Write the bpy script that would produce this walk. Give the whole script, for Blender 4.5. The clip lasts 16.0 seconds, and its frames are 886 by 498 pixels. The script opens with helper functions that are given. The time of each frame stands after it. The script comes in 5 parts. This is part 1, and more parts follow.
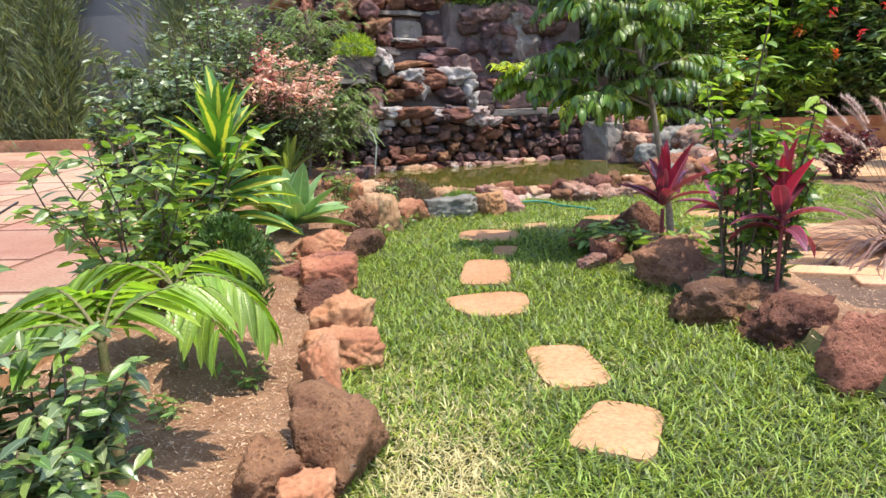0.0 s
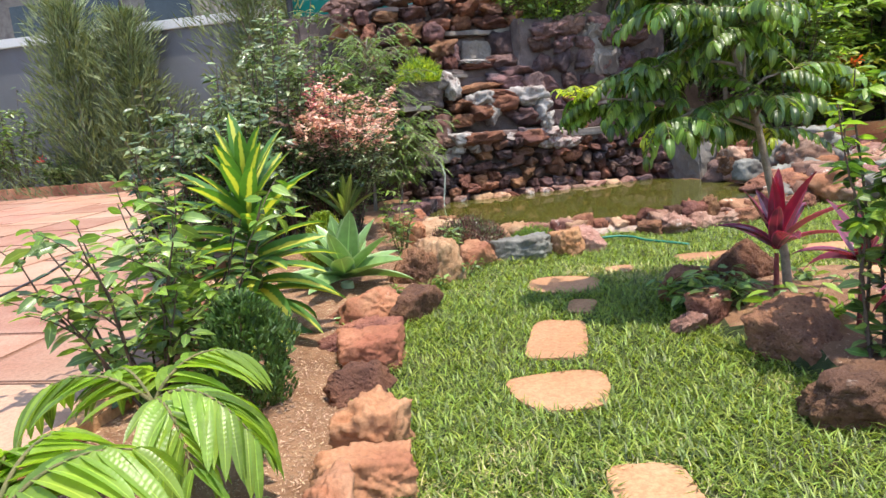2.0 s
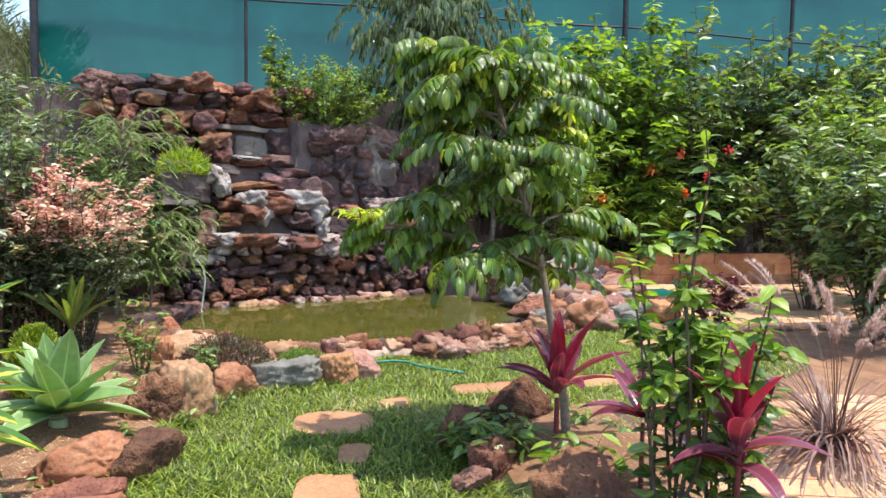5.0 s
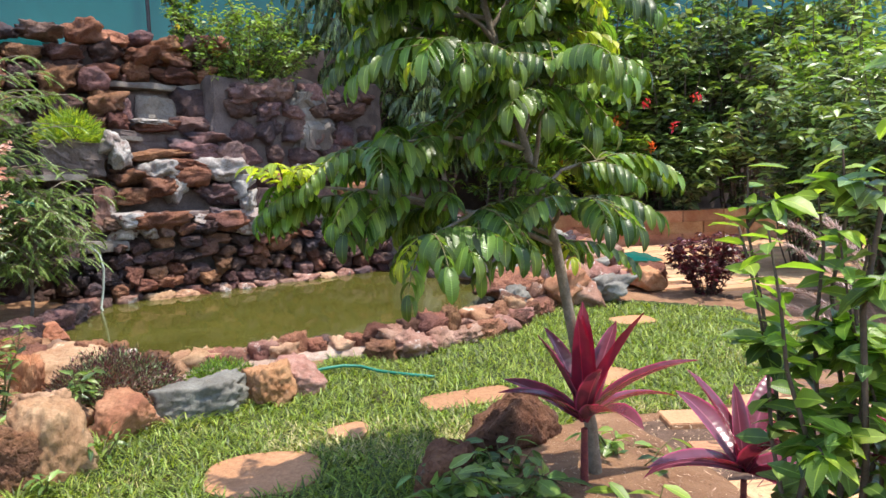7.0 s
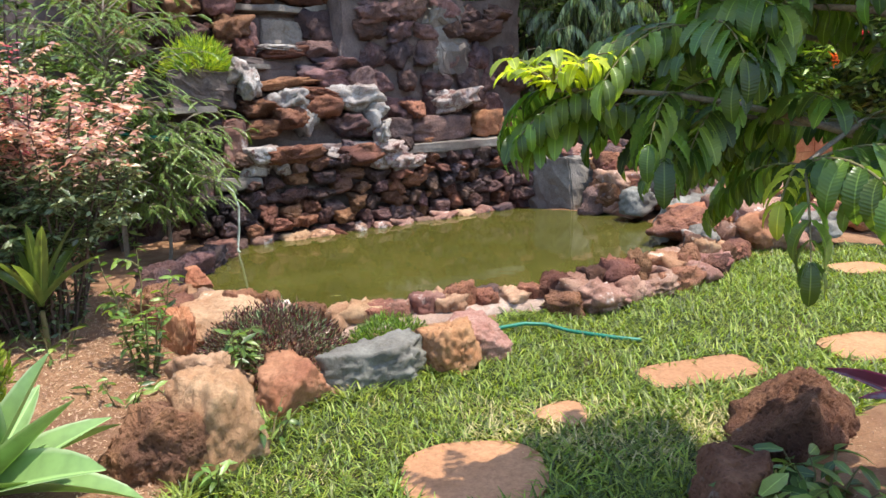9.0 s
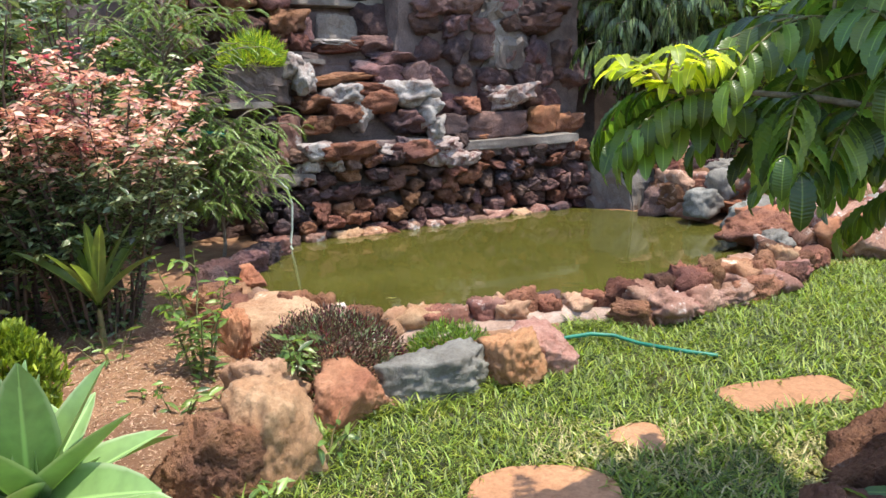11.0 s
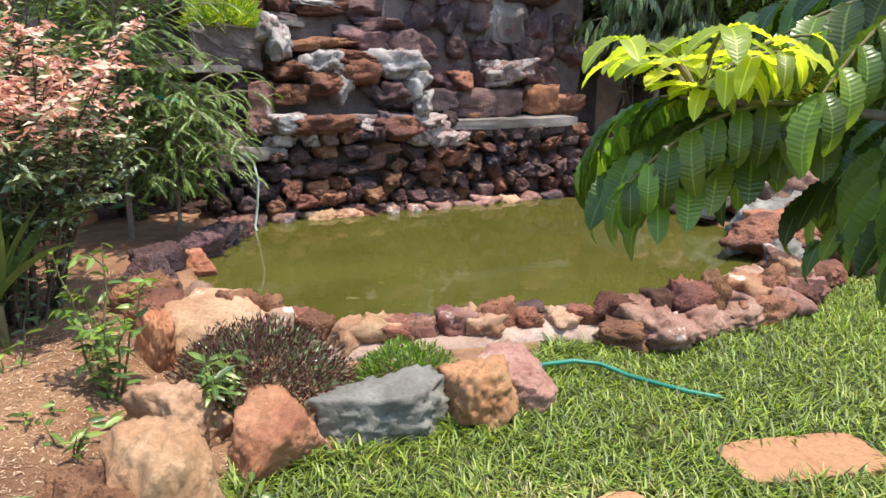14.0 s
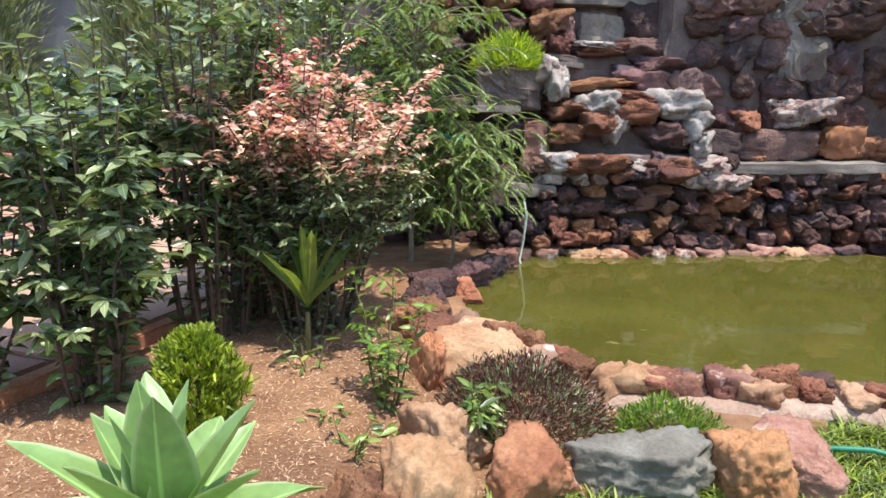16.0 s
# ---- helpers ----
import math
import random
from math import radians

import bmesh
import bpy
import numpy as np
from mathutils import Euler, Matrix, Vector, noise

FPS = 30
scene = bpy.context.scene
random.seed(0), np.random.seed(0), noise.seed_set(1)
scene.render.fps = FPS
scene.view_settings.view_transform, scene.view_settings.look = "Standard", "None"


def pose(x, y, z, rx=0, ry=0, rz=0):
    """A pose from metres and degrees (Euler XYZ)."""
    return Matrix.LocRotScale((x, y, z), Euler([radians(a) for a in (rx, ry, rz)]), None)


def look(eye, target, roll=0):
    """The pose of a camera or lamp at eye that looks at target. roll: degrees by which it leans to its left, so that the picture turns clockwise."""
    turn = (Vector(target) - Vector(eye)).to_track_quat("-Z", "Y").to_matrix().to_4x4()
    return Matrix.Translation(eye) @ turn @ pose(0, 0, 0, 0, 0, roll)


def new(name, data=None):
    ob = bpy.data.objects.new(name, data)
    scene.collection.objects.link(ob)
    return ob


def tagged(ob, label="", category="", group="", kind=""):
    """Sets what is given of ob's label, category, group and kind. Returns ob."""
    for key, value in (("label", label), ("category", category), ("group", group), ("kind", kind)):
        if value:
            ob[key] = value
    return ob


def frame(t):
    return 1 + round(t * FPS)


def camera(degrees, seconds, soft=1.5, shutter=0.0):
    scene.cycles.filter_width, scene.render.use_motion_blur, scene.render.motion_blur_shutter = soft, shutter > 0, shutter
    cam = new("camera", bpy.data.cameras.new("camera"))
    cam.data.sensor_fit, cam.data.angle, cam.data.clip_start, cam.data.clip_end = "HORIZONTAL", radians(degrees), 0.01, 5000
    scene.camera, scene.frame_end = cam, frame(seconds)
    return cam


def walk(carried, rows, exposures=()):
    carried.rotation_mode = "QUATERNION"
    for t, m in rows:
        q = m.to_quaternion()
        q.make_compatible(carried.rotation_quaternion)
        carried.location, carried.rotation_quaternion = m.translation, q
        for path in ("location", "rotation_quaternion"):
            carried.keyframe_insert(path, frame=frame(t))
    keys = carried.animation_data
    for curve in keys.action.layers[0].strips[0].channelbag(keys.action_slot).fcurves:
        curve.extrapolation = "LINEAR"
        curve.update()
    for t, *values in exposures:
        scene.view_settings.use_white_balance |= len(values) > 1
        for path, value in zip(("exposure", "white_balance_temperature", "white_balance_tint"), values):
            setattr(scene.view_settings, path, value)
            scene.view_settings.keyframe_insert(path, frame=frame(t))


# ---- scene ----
cam = camera(65.9, 16.0)
PATH = [
    (0, (0.440, 0.460, 1.397), (0.359, 1.821, 1.077), -1.6),
    (0.5, (0.603, 0.631, 1.448), (0.395, 1.976, 1.121), -1.2),
    (1, (0.579, 0.845, 1.480), (0.321, 2.184, 1.163), -2.1),
    (1.5, (0.510, 1.102, 1.503), (0.241, 2.444, 1.204), -4.1),
    (2, (0.571, 1.331, 1.518), (0.315, 2.678, 1.238), -5.0),
    (2.5, (0.676, 1.485, 1.557), (0.470, 2.847, 1.308), -4.2),
    (3, (0.640, 1.518, 1.606), (0.519, 2.899, 1.405), -2.0),
    (3.5, (0.559, 1.624, 1.674), (0.528, 3.016, 1.522), -0.5),
    (4, (0.520, 1.687, 1.685), (0.572, 3.081, 1.570), 0.5),
    (4.5, (0.510, 1.777, 1.672), (0.638, 3.168, 1.574), 0.9),
    (4.7, (0.507, 1.824, 1.660), (0.672, 3.211, 1.564), 1.0),
    (6.8, (0.661, 3.284, 1.576), (1.018, 4.628, 1.408), -1.3),
    (7, (0.623, 3.396, 1.559), (0.956, 4.746, 1.394), -1.4),
    (7.5, (0.482, 3.661, 1.529), (0.743, 5.025, 1.355), -2.2),
    (8, (0.379, 3.903, 1.508), (0.585, 5.272, 1.301), -2.4),
    (8.5, (0.342, 4.200, 1.464), (0.507, 5.567, 1.210), -2.7),
    (9, (0.188, 4.407, 1.479), (0.314, 5.771, 1.189), -3.0),
    (9.5, (0.086, 4.524, 1.487), (0.180, 5.887, 1.181), -3.3),
    (9.7, (0.087, 4.574, 1.476), (0.168, 5.937, 1.170), -3.0),
    (11.8, (0.139, 4.654, 1.516), (0.160, 6.024, 1.224), -2.9),
    (12, (0.171, 4.686, 1.499), (0.200, 6.054, 1.203), -2.4),
    (12.5, (0.270, 4.759, 1.497), (0.321, 6.123, 1.185), -1.6),
    (13, (0.294, 4.929, 1.494), (0.365, 6.288, 1.165), -0.7),
    (13.5, (0.288, 5.200, 1.537), (0.369, 6.553, 1.192), -0.1),
    (14, (0.286, 5.259, 1.540), (0.328, 6.613, 1.187), 0.1),
    (14.5, (0.275, 5.268, 1.535), (0.184, 6.621, 1.189), 0.4),
    (15, (0.236, 5.262, 1.548), (0.006, 6.603, 1.219), 0.5),
    (15.5, (0.223, 5.240, 1.576), (-0.131, 6.558, 1.265), 0.3),
    (16, (0.208, 5.225, 1.591), (-0.256, 6.514, 1.303), 0.2),
]
walk(cam, [(t, look(eye, target, roll)) for t, eye, target, roll in PATH])

# ---- world, sun ----
SUN_TO = Vector((0.24, -0.13, 0.95)).normalized()
world = bpy.data.worlds.new("sky")
scene.world = world
world.use_nodes = True
wn = world.node_tree
sky = wn.nodes.new("ShaderNodeTexSky")
sky.sky_type = "NISHITA"
sky.sun_disc = False
sky.sun_elevation = math.asin(SUN_TO.z)
sky.sun_rotation = math.atan2(SUN_TO.x, SUN_TO.y)
wn.links.new(sky.outputs[0], wn.nodes["Background"].inputs[0])
wn.nodes["Background"].inputs[1].default_value = 0.15
sun_data = bpy.data.lights.new("sun", "SUN")
sun_data.energy, sun_data.angle, sun_data.color = 2.5, radians(0.53), (1.0, 0.93, 0.82)
sun = new("sun", sun_data)
sun.matrix_world = look(SUN_TO * 60, (0, 0, 0))
scene.view_settings.exposure = 1.48


# ---- materials ----
def links(tree, *pairs):
    for a, b in pairs:
        tree.links.new(a, b)


def node(tree, kind, **values):
    n = tree.nodes.new("ShaderNode" + kind)
    for k, v in values.items():
        n.inputs[k.replace("_", " ")].default_value = v
    return n


def ramp(tree, fac, c1, c2, lo=0.35, hi=0.65):
    r = tree.nodes.new("ShaderNodeValToRGB")
    r.color_ramp.elements[0].position, r.color_ramp.elements[1].position = lo, hi
    r.color_ramp.elements[0].color, r.color_ramp.elements[1].color = (*c1, 1), (*c2, 1)
    tree.links.new(fac, r.inputs[0])
    return r.outputs[0]


def blend(tree, fac, a, b, how="MIX"):
    m = tree.nodes.new("ShaderNodeMix")
    m.data_type, m.blend_type = "RGBA", how
    for sock, val in ((m.inputs[0], fac), (m.inputs[6], a), (m.inputs[7], b)):
        if isinstance(val, bpy.types.NodeSocket):
            tree.links.new(val, sock)
        else:
            sock.default_value = val if isinstance(val, (int, float)) else (*val, 1)
    return m.outputs[2]


def vary(tree, color, source, amount):
    """Lightens, darkens and slightly shifts a colour by a random value of each piece."""
    mr = node(tree, "MapRange", To_Min=1 - amount, To_Max=1 + amount)
    tree.links.new(source, mr.inputs[0])
    hs = tree.nodes.new("ShaderNodeHueSaturation")
    h = node(tree, "MapRange", To_Min=0.5 - amount * 0.04, To_Max=0.5 + amount * 0.04)
    mul = tree.nodes.new("ShaderNodeMath")
    mul.operation = "MULTIPLY"
    mul.inputs[1].default_value = 7.31
    fr = tree.nodes.new("ShaderNodeMath")
    fr.operation = "FRACT"
    links(tree, (source, mul.inputs[0]), (mul.outputs[0], fr.inputs[0]), (fr.outputs[0], h.inputs[0]),
          (mr.outputs[0], hs.inputs["Value"]), (h.outputs[0], hs.inputs["Hue"]), (color, hs.inputs["Color"]))
    return hs.outputs[0]


def start(name):
    m = bpy.data.materials.new(name)
    m.use_nodes = True
    t = m.node_tree
    return m, t, t.nodes["Principled BSDF"]


def surf(name, c1, c2, c3=None, scale=6.0, fine=60.0, rough=0.85, bump=0.4, rand=0.0, spot=None, spot_at=0.62, spot_scale=3.0, spec=0.3, depth=0.02, pits=0.0):
    """A rough natural surface: two colours in blotches, a third in large stains, grain relief, spots, and variation piece by piece."""
    m, t, b = start(name)
    pos = t.nodes.new("ShaderNodeNewGeometry").outputs["Position"]
    n1 = node(t, "TexNoise", Scale=scale, Detail=8.0, Roughness=0.65)
    n2 = node(t, "TexNoise", Scale=scale * 0.22, Detail=4.0)
    n3 = node(t, "TexNoise", Scale=fine, Detail=6.0, Roughness=0.7)
    links(t, *((pos, n.inputs["Vector"]) for n in (n1, n2, n3)))
    col = ramp(t, n1.outputs[0], c1, c2)
    if c3:
        mask = ramp(t, n2.outputs[0], (0, 0, 0), (1, 1, 1), 0.48, 0.66)
        col = blend(t, mask, col, c3)
    col = blend(t, 0.55, col, ramp(t, n3.outputs[0], (0.35, 0.35, 0.35), (1.0, 1.0, 1.0), 0.3, 0.6), "MULTIPLY")
    if spot:
        n4 = node(t, "TexNoise", Scale=spot_scale, Detail=7.0, Roughness=0.7)
        links(t, (pos, n4.inputs["Vector"]))
        mask = ramp(t, n4.outputs[0], (0, 0, 0), (1, 1, 1), spot_at, spot_at + 0.08)
        col = blend(t, mask, col, spot)
    if rand:
        col = vary(t, col, t.nodes.new("ShaderNodeObjectInfo").outputs["Random"], rand)
    bp = node(t, "Bump", Strength=bump, Distance=depth)
    height = n3.outputs[0]
    if pits:
        vo = node(t, "TexVoronoi", Scale=pits)
        warp = blend(t, 0.06, pos, n1.outputs["Color"], "ADD")
        hole = ramp(t, vo.outputs["Distance"], (0, 0, 0), (1, 1, 1), 0.12, 0.42)
        links(t, (warp, vo.inputs["Vector"]))
        height = blend(t, 0.8, height, hole, "MULTIPLY")
        # shade inside the pits is put into the colour too, ridges slightly lighter
        col = blend(t, 0.75, col, ramp(t, vo.outputs["Distance"], (0.32, 0.27, 0.26), (1.08, 1.05, 1.02), 0.06, 0.3), "MULTIPLY")
    links(t, (height, bp.inputs["Height"]), (bp.outputs[0], b.inputs["Normal"]), (col, b.inputs["Base Color"]))
    b.inputs["Roughness"].default_value = rough
    b.inputs["Specular IOR Level"].default_value = spec
    return m


def leaf(name, c1, c2, stripe=None, stripe_width=0.3, rough=0.38, through_light=0.35, amount=0.35, vein=0.5, edge=None, glow=None):
    """A leaf: colour that differs leaf by leaf, a paler midrib, side veins as relief, and light that comes through it."""
    m, t, b = start(name)
    geo = t.nodes.new("ShaderNodeNewGeometry")
    uv = t.nodes.new("ShaderNodeUVMap")
    sep = t.nodes.new("ShaderNodeSeparateXYZ")
    links(t, (uv.outputs[0], sep.inputs[0]))
    isl = geo.outputs["Random Per Island"]
    n1 = node(t, "TexNoise", Scale=18.0, Detail=4.0)
    links(t, (geo.outputs["Position"], n1.inputs["Vector"]))
    col = blend(t, isl, c1, c2)
    col = blend(t, 0.5, col, ramp(t, n1.outputs[0], (0.55, 0.55, 0.55), (1, 1, 1), 0.3, 0.65), "MULTIPLY")
    off = t.nodes.new("ShaderNodeMath")
    off.operation = "SUBTRACT"
    off.inputs[1].default_value = 0.5
    ab = t.nodes.new("ShaderNodeMath")
    ab.operation = "ABSOLUTE"
    links(t, (sep.outputs["X"], off.inputs[0]), (off.outputs[0], ab.inputs[0]))
    mid = ramp(t, ab.outputs[0], (1, 1, 1), (0, 0, 0), 0.015, 0.05)
    col = blend(t, mid, col, tuple(min(1, c * 1.4 + 0.01) for c in c2)) if not stripe else col
    if stripe:
        wob = node(t, "TexNoise", Scale=30.0, Detail=3.0)
        links(t, (geo.outputs["Position"], wob.inputs["Vector"]))
        ad = t.nodes.new("ShaderNodeMath")
        ad.operation = "MULTIPLY_ADD"
        ad.inputs[1].default_value = 0.22
        links(t, (wob.outputs[0], ad.inputs[0]), (ab.outputs[0], ad.inputs[2]))
        col = blend(t, ramp(t, ad.outputs[0], (1, 1, 1), (0, 0, 0), stripe_width + 0.06, stripe_width + 0.12), col, stripe)
    if edge:
        col = blend(t, ramp(t, ab.outputs[0], (0, 0, 0), (1, 1, 1), 0.40, 0.47), col, edge)
    col = vary(t, col, isl, amount)
    wv = node(t, "TexWave", Scale=5.0, Distortion=1.0)
    wv.bands_direction = "Y"
    links(t, (uv.outputs[0], wv.inputs["Vector"]))
    bp = node(t, "Bump", Strength=vein * 0.35, Distance=0.004)
    links(t, (wv.outputs[0], bp.inputs["Height"]), (bp.outputs[0], b.inputs["Normal"]), (col, b.inputs["Base Color"]))
    b.inputs["Roughness"].default_value = rough
    b.inputs["Specular IOR Level"].default_value = 0.6
    tr = t.nodes.new("ShaderNodeBsdfTranslucent")
    warm = blend(t, 1.0, col, glow or (1.5, 1.55, 0.6), "MULTIPLY")
    links(t, (warm, tr.inputs[0]))
    mx = t.nodes.new("ShaderNodeMixShader")
    mx.inputs[0].default_value = through_light
    links(t, (b.outputs[0], mx.inputs[1]), (tr.outputs[0], mx.inputs[2]), (mx.outputs[0], t.nodes["Material Output"].inputs[0]))
    return m


M = {}
M["soil"] = surf("soil", (0.27, 0.135, 0.07), (0.42, 0.24, 0.135), (0.22, 0.115, 0.065), 5, 90, 0.95, 0.9)
# soil under the lawn, its colour darkened as the shade between blades
M["shaded_lawn_soil"] = surf("shaded_lawn_soil", (0.03, 0.045, 0.014), (0.06, 0.075, 0.022), (0.11, 0.085, 0.04), 8, 90, 0.95, 0.9)
M["far_ground"] = surf("far_ground", (0.22, 0.13, 0.08), (0.30, 0.2, 0.12), None, 0.5, 9, 0.95, 0.5)
M["lava"] = surf("lava_rock", (0.205, 0.086, 0.052), (0.37, 0.18, 0.105), (0.135, 0.066, 0.05), 7, 55, 0.92, 1.0, 0.35, (0.42, 0.33, 0.28), 0.66, 4.5, 0.25, 0.03, pits=34.0)
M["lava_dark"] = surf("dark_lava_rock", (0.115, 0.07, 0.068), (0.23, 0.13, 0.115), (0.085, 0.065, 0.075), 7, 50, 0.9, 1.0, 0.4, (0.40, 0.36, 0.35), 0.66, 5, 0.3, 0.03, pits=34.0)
M["orange_rock"] = surf("orange_rock", (0.40, 0.17, 0.08), (0.52, 0.28, 0.15), (0.30, 0.12, 0.065), 6, 45, 0.9, 0.7, 0.25, (0.5, 0.4, 0.3), 0.64, 4, 0.25, 0.015)
M["tan_rock"] = surf("tan_rock", (0.36, 0.21, 0.12), (0.56, 0.37, 0.23), (0.34, 0.165, 0.09), 6, 50, 0.9, 0.9, 0.2, (0.62, 0.5, 0.38), 0.6, 4, 0.25, 0.015)
M["grey_rock"] = surf("grey_rock", (0.19, 0.182, 0.155), (0.31, 0.30, 0.262), (0.16, 0.14, 0.12), 6, 50, 0.85, 0.7, 0.2, (0.4, 0.38, 0.34), 0.62, 5, 0.3, 0.012)
M["pink_rock"] = surf("pink_rock", (0.30, 0.155, 0.11), (0.45, 0.28, 0.21), (0.24, 0.11, 0.08), 7, 55, 0.9, 0.9, 0.3, (0.58, 0.50, 0.44), 0.58, 6, 0.25, 0.02)
M["lime_rock"] = surf("lime_crusted_rock", (0.22, 0.135, 0.11), (0.46, 0.40, 0.36), (0.58, 0.53, 0.49), 8, 45, 0.8, 0.9, 0.15, (0.17, 0.085, 0.07), 0.52, 9, 0.35, 0.02)
# darker copy of the lava skin: the wall face's shade is in its colour
M["wall_lava"] = surf("shaded_wall_lava", (0.105, 0.058, 0.05), (0.215, 0.118, 0.095), (0.075, 0.05, 0.05), 7, 55, 0.9, 1.0, 0.45, (0.42, 0.35, 0.31), 0.67, 5, 0.3, 0.03, pits=34.0)
M["lime_crust"] = surf("white_lime_crust", (0.28, 0.245, 0.22), (0.52, 0.48, 0.44), (0.22, 0.155, 0.135), 7, 50, 0.8, 0.9, 0.15, (0.17, 0.095, 0.08), 0.58, 8, 0.35, 0.02)
M["pale_mortar"] = surf("pale_pink_mortar", (0.36, 0.24, 0.18), (0.56, 0.43, 0.35), (0.42, 0.29, 0.22), 7, 60, 0.9, 0.8)
# wall mortar, darkened in colour to carry the shade on the return wall
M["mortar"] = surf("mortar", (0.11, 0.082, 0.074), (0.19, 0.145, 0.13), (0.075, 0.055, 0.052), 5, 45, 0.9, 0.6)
M["concrete"] = surf("concrete", (0.19, 0.165, 0.14), (0.30, 0.265, 0.23), (0.12, 0.095, 0.085), 5, 50, 0.85, 0.4)
M["step"] = surf("sandstone_slab", (0.42, 0.215, 0.105), (0.50, 0.275, 0.145), (0.385, 0.195, 0.095), 2.5, 40, 0.85, 0.25, 0.10)
M["paver"] = surf("pink_paving", (0.36, 0.165, 0.105), (0.44, 0.255, 0.175), (0.46, 0.325, 0.23), 1.2, 40, 0.8, 0.25, 0.18)
M["plank"] = surf("sandstone_strip_paving", (0.54, 0.30, 0.16), (0.66, 0.42, 0.25), (0.48, 0.25, 0.13), 2.2, 40, 0.8, 0.25, 0.18)
M["joint"] = surf("dark_joint", (0.10, 0.06, 0.04), (0.16, 0.10, 0.07), None, 8, 60, 0.95, 0.4)
M["grey_wall"] = surf("grey_painted_wall", (0.17, 0.175, 0.19), (0.20, 0.205, 0.22), (0.15, 0.15, 0.165), 1.2, 60, 0.75, 0.12)
M["white_paint"] = surf("white_paint", (0.66, 0.66, 0.64), (0.76, 0.76, 0.74), None, 2, 50, 0.7, 0.1)
M["dark_metal"] = surf("dark_metal", (0.02, 0.02, 0.025), (0.05, 0.05, 0.055), None, 6, 60, 0.5, 0.1)
M["glass_dark"] = surf("dark_window", (0.015, 0.018, 0.022), (0.03, 0.033, 0.04), None, 2, 30, 0.12, 0.0, spec=0.6)
M["wood"] = surf("brown_wood", (0.22, 0.11, 0.05), (0.34, 0.19, 0.10), None, 6, 50, 0.8, 0.3)
M["bark"] = surf("grey_bark", (0.20, 0.16, 0.12), (0.32, 0.27, 0.21), None, 20, 120, 0.9, 0.6)
M["stem"] = surf("green_stem", (0.13, 0.14, 0.05), (0.22, 0.17, 0.08), None, 20, 120, 0.8, 0.4)
M["dark_stem"] = surf("dark_stem", (0.09, 0.06, 0.045), (0.16, 0.11, 0.08), None, 20, 120, 0.85, 0.4)
M["red_stem"] = surf("maroon_stem", (0.15, 0.03, 0.035), (0.24, 0.06, 0.05), None, 20, 120, 0.7, 0.4)
M["hose"] = surf("green_rubber", (0.02, 0.16, 0.10), (0.035, 0.22, 0.14), None, 10, 90, 0.4, 0.05)
M["pipe"] = surf("pale_pipe", (0.34, 0.40, 0.34), (0.42, 0.47, 0.40), None, 10, 90, 0.5, 0.05)
M["hill"] = surf("far_hill", (0.10, 0.13, 0.07), (0.17, 0.20, 0.11), None, 0.2, 2, 0.95, 0.0)

M["grass"] = leaf("grass_blade", (0.088, 0.142, 0.012), (0.235, 0.295, 0.044), rough=0.5, through_light=0.38, amount=0.6, vein=0.1)
M["dry"] = leaf("dry_blade", (0.42, 0.36, 0.15), (0.55, 0.47, 0.23), rough=0.6, through_light=0.25, amount=0.25, vein=0.1)
M["leaf_mid"] = leaf("green_leaf", (0.085, 0.16, 0.032), (0.21, 0.30, 0.075), rough=0.28, amount=0.5, glow=(1.4, 1.4, 0.65))
M["leaf_dark"] = leaf("dark_glossy_leaf", (0.065, 0.105, 0.04), (0.165, 0.225, 0.085), rough=0.22, through_light=0.24, amount=0.5)
M["leaf_grey"] = leaf("grey_green_leaf", (0.10, 0.15, 0.065), (0.23, 0.28, 0.14), rough=0.25, through_light=0.28, amount=0.5, glow=(1.3, 1.35, 0.8))
M["leaf_light"] = leaf("light_leaf", (0.13, 0.25, 0.035), (0.25, 0.36, 0.05), through_light=0.45)
M["leaf_yellow"] = leaf("yellow_green_leaf", (0.32, 0.42, 0.035), (0.50, 0.54, 0.07), through_light=0.55)
M["tree_leaf"] = leaf("tree_leaf", (0.065, 0.13, 0.02), (0.15, 0.23, 0.04), rough=0.3, through_light=0.45, amount=0.5, vein=0.6)
M["variegated"] = leaf("variegated_strap", (0.06, 0.17, 0.03), (0.10, 0.23, 0.04), stripe=(0.52, 0.52, 0.08), stripe_width=0.17, rough=0.35, through_light=0.35, amount=0.15, vein=0.2)
M["agave"] = leaf("agave_leaf", (0.16, 0.28, 0.09), (0.22, 0.36, 0.12), rough=0.45, through_light=0.12, amount=0.12, vein=0.05, edge=(0.32, 0.42, 0.22))
M["cord_red"] = leaf("crimson_leaf", (0.20, 0.014, 0.035), (0.33, 0.035, 0.072), rough=0.32, through_light=0.4, amount=0.25, vein=0.3, glow=(1.9, 0.5, 0.6))
M["cord_dark"] = leaf("maroon_leaf", (0.12, 0.028, 0.045), (0.20, 0.06, 0.085), rough=0.22, through_light=0.25, amount=0.3, vein=0.3, edge=(0.36, 0.06, 0.13), glow=(1.8, 0.6, 0.6))
M["burgundy"] = leaf("burgundy_leaf", (0.06, 0.012, 0.016), (0.12, 0.022, 0.028), rough=0.3, through_light=0.3, glow=(1.8, 0.5, 0.5))
M["pink_leaf"] = leaf("pink_new_leaf", (0.72, 0.37, 0.31), (0.74, 0.55, 0.38), rough=0.45, through_light=0.35, glow=(1.3, 0.9, 0.8))
M["rose_leaf"] = leaf("rose_leaf", (0.60, 0.10, 0.16), (0.62, 0.22, 0.24), rough=0.45, through_light=0.35, glow=(1.3, 0.8, 0.8))
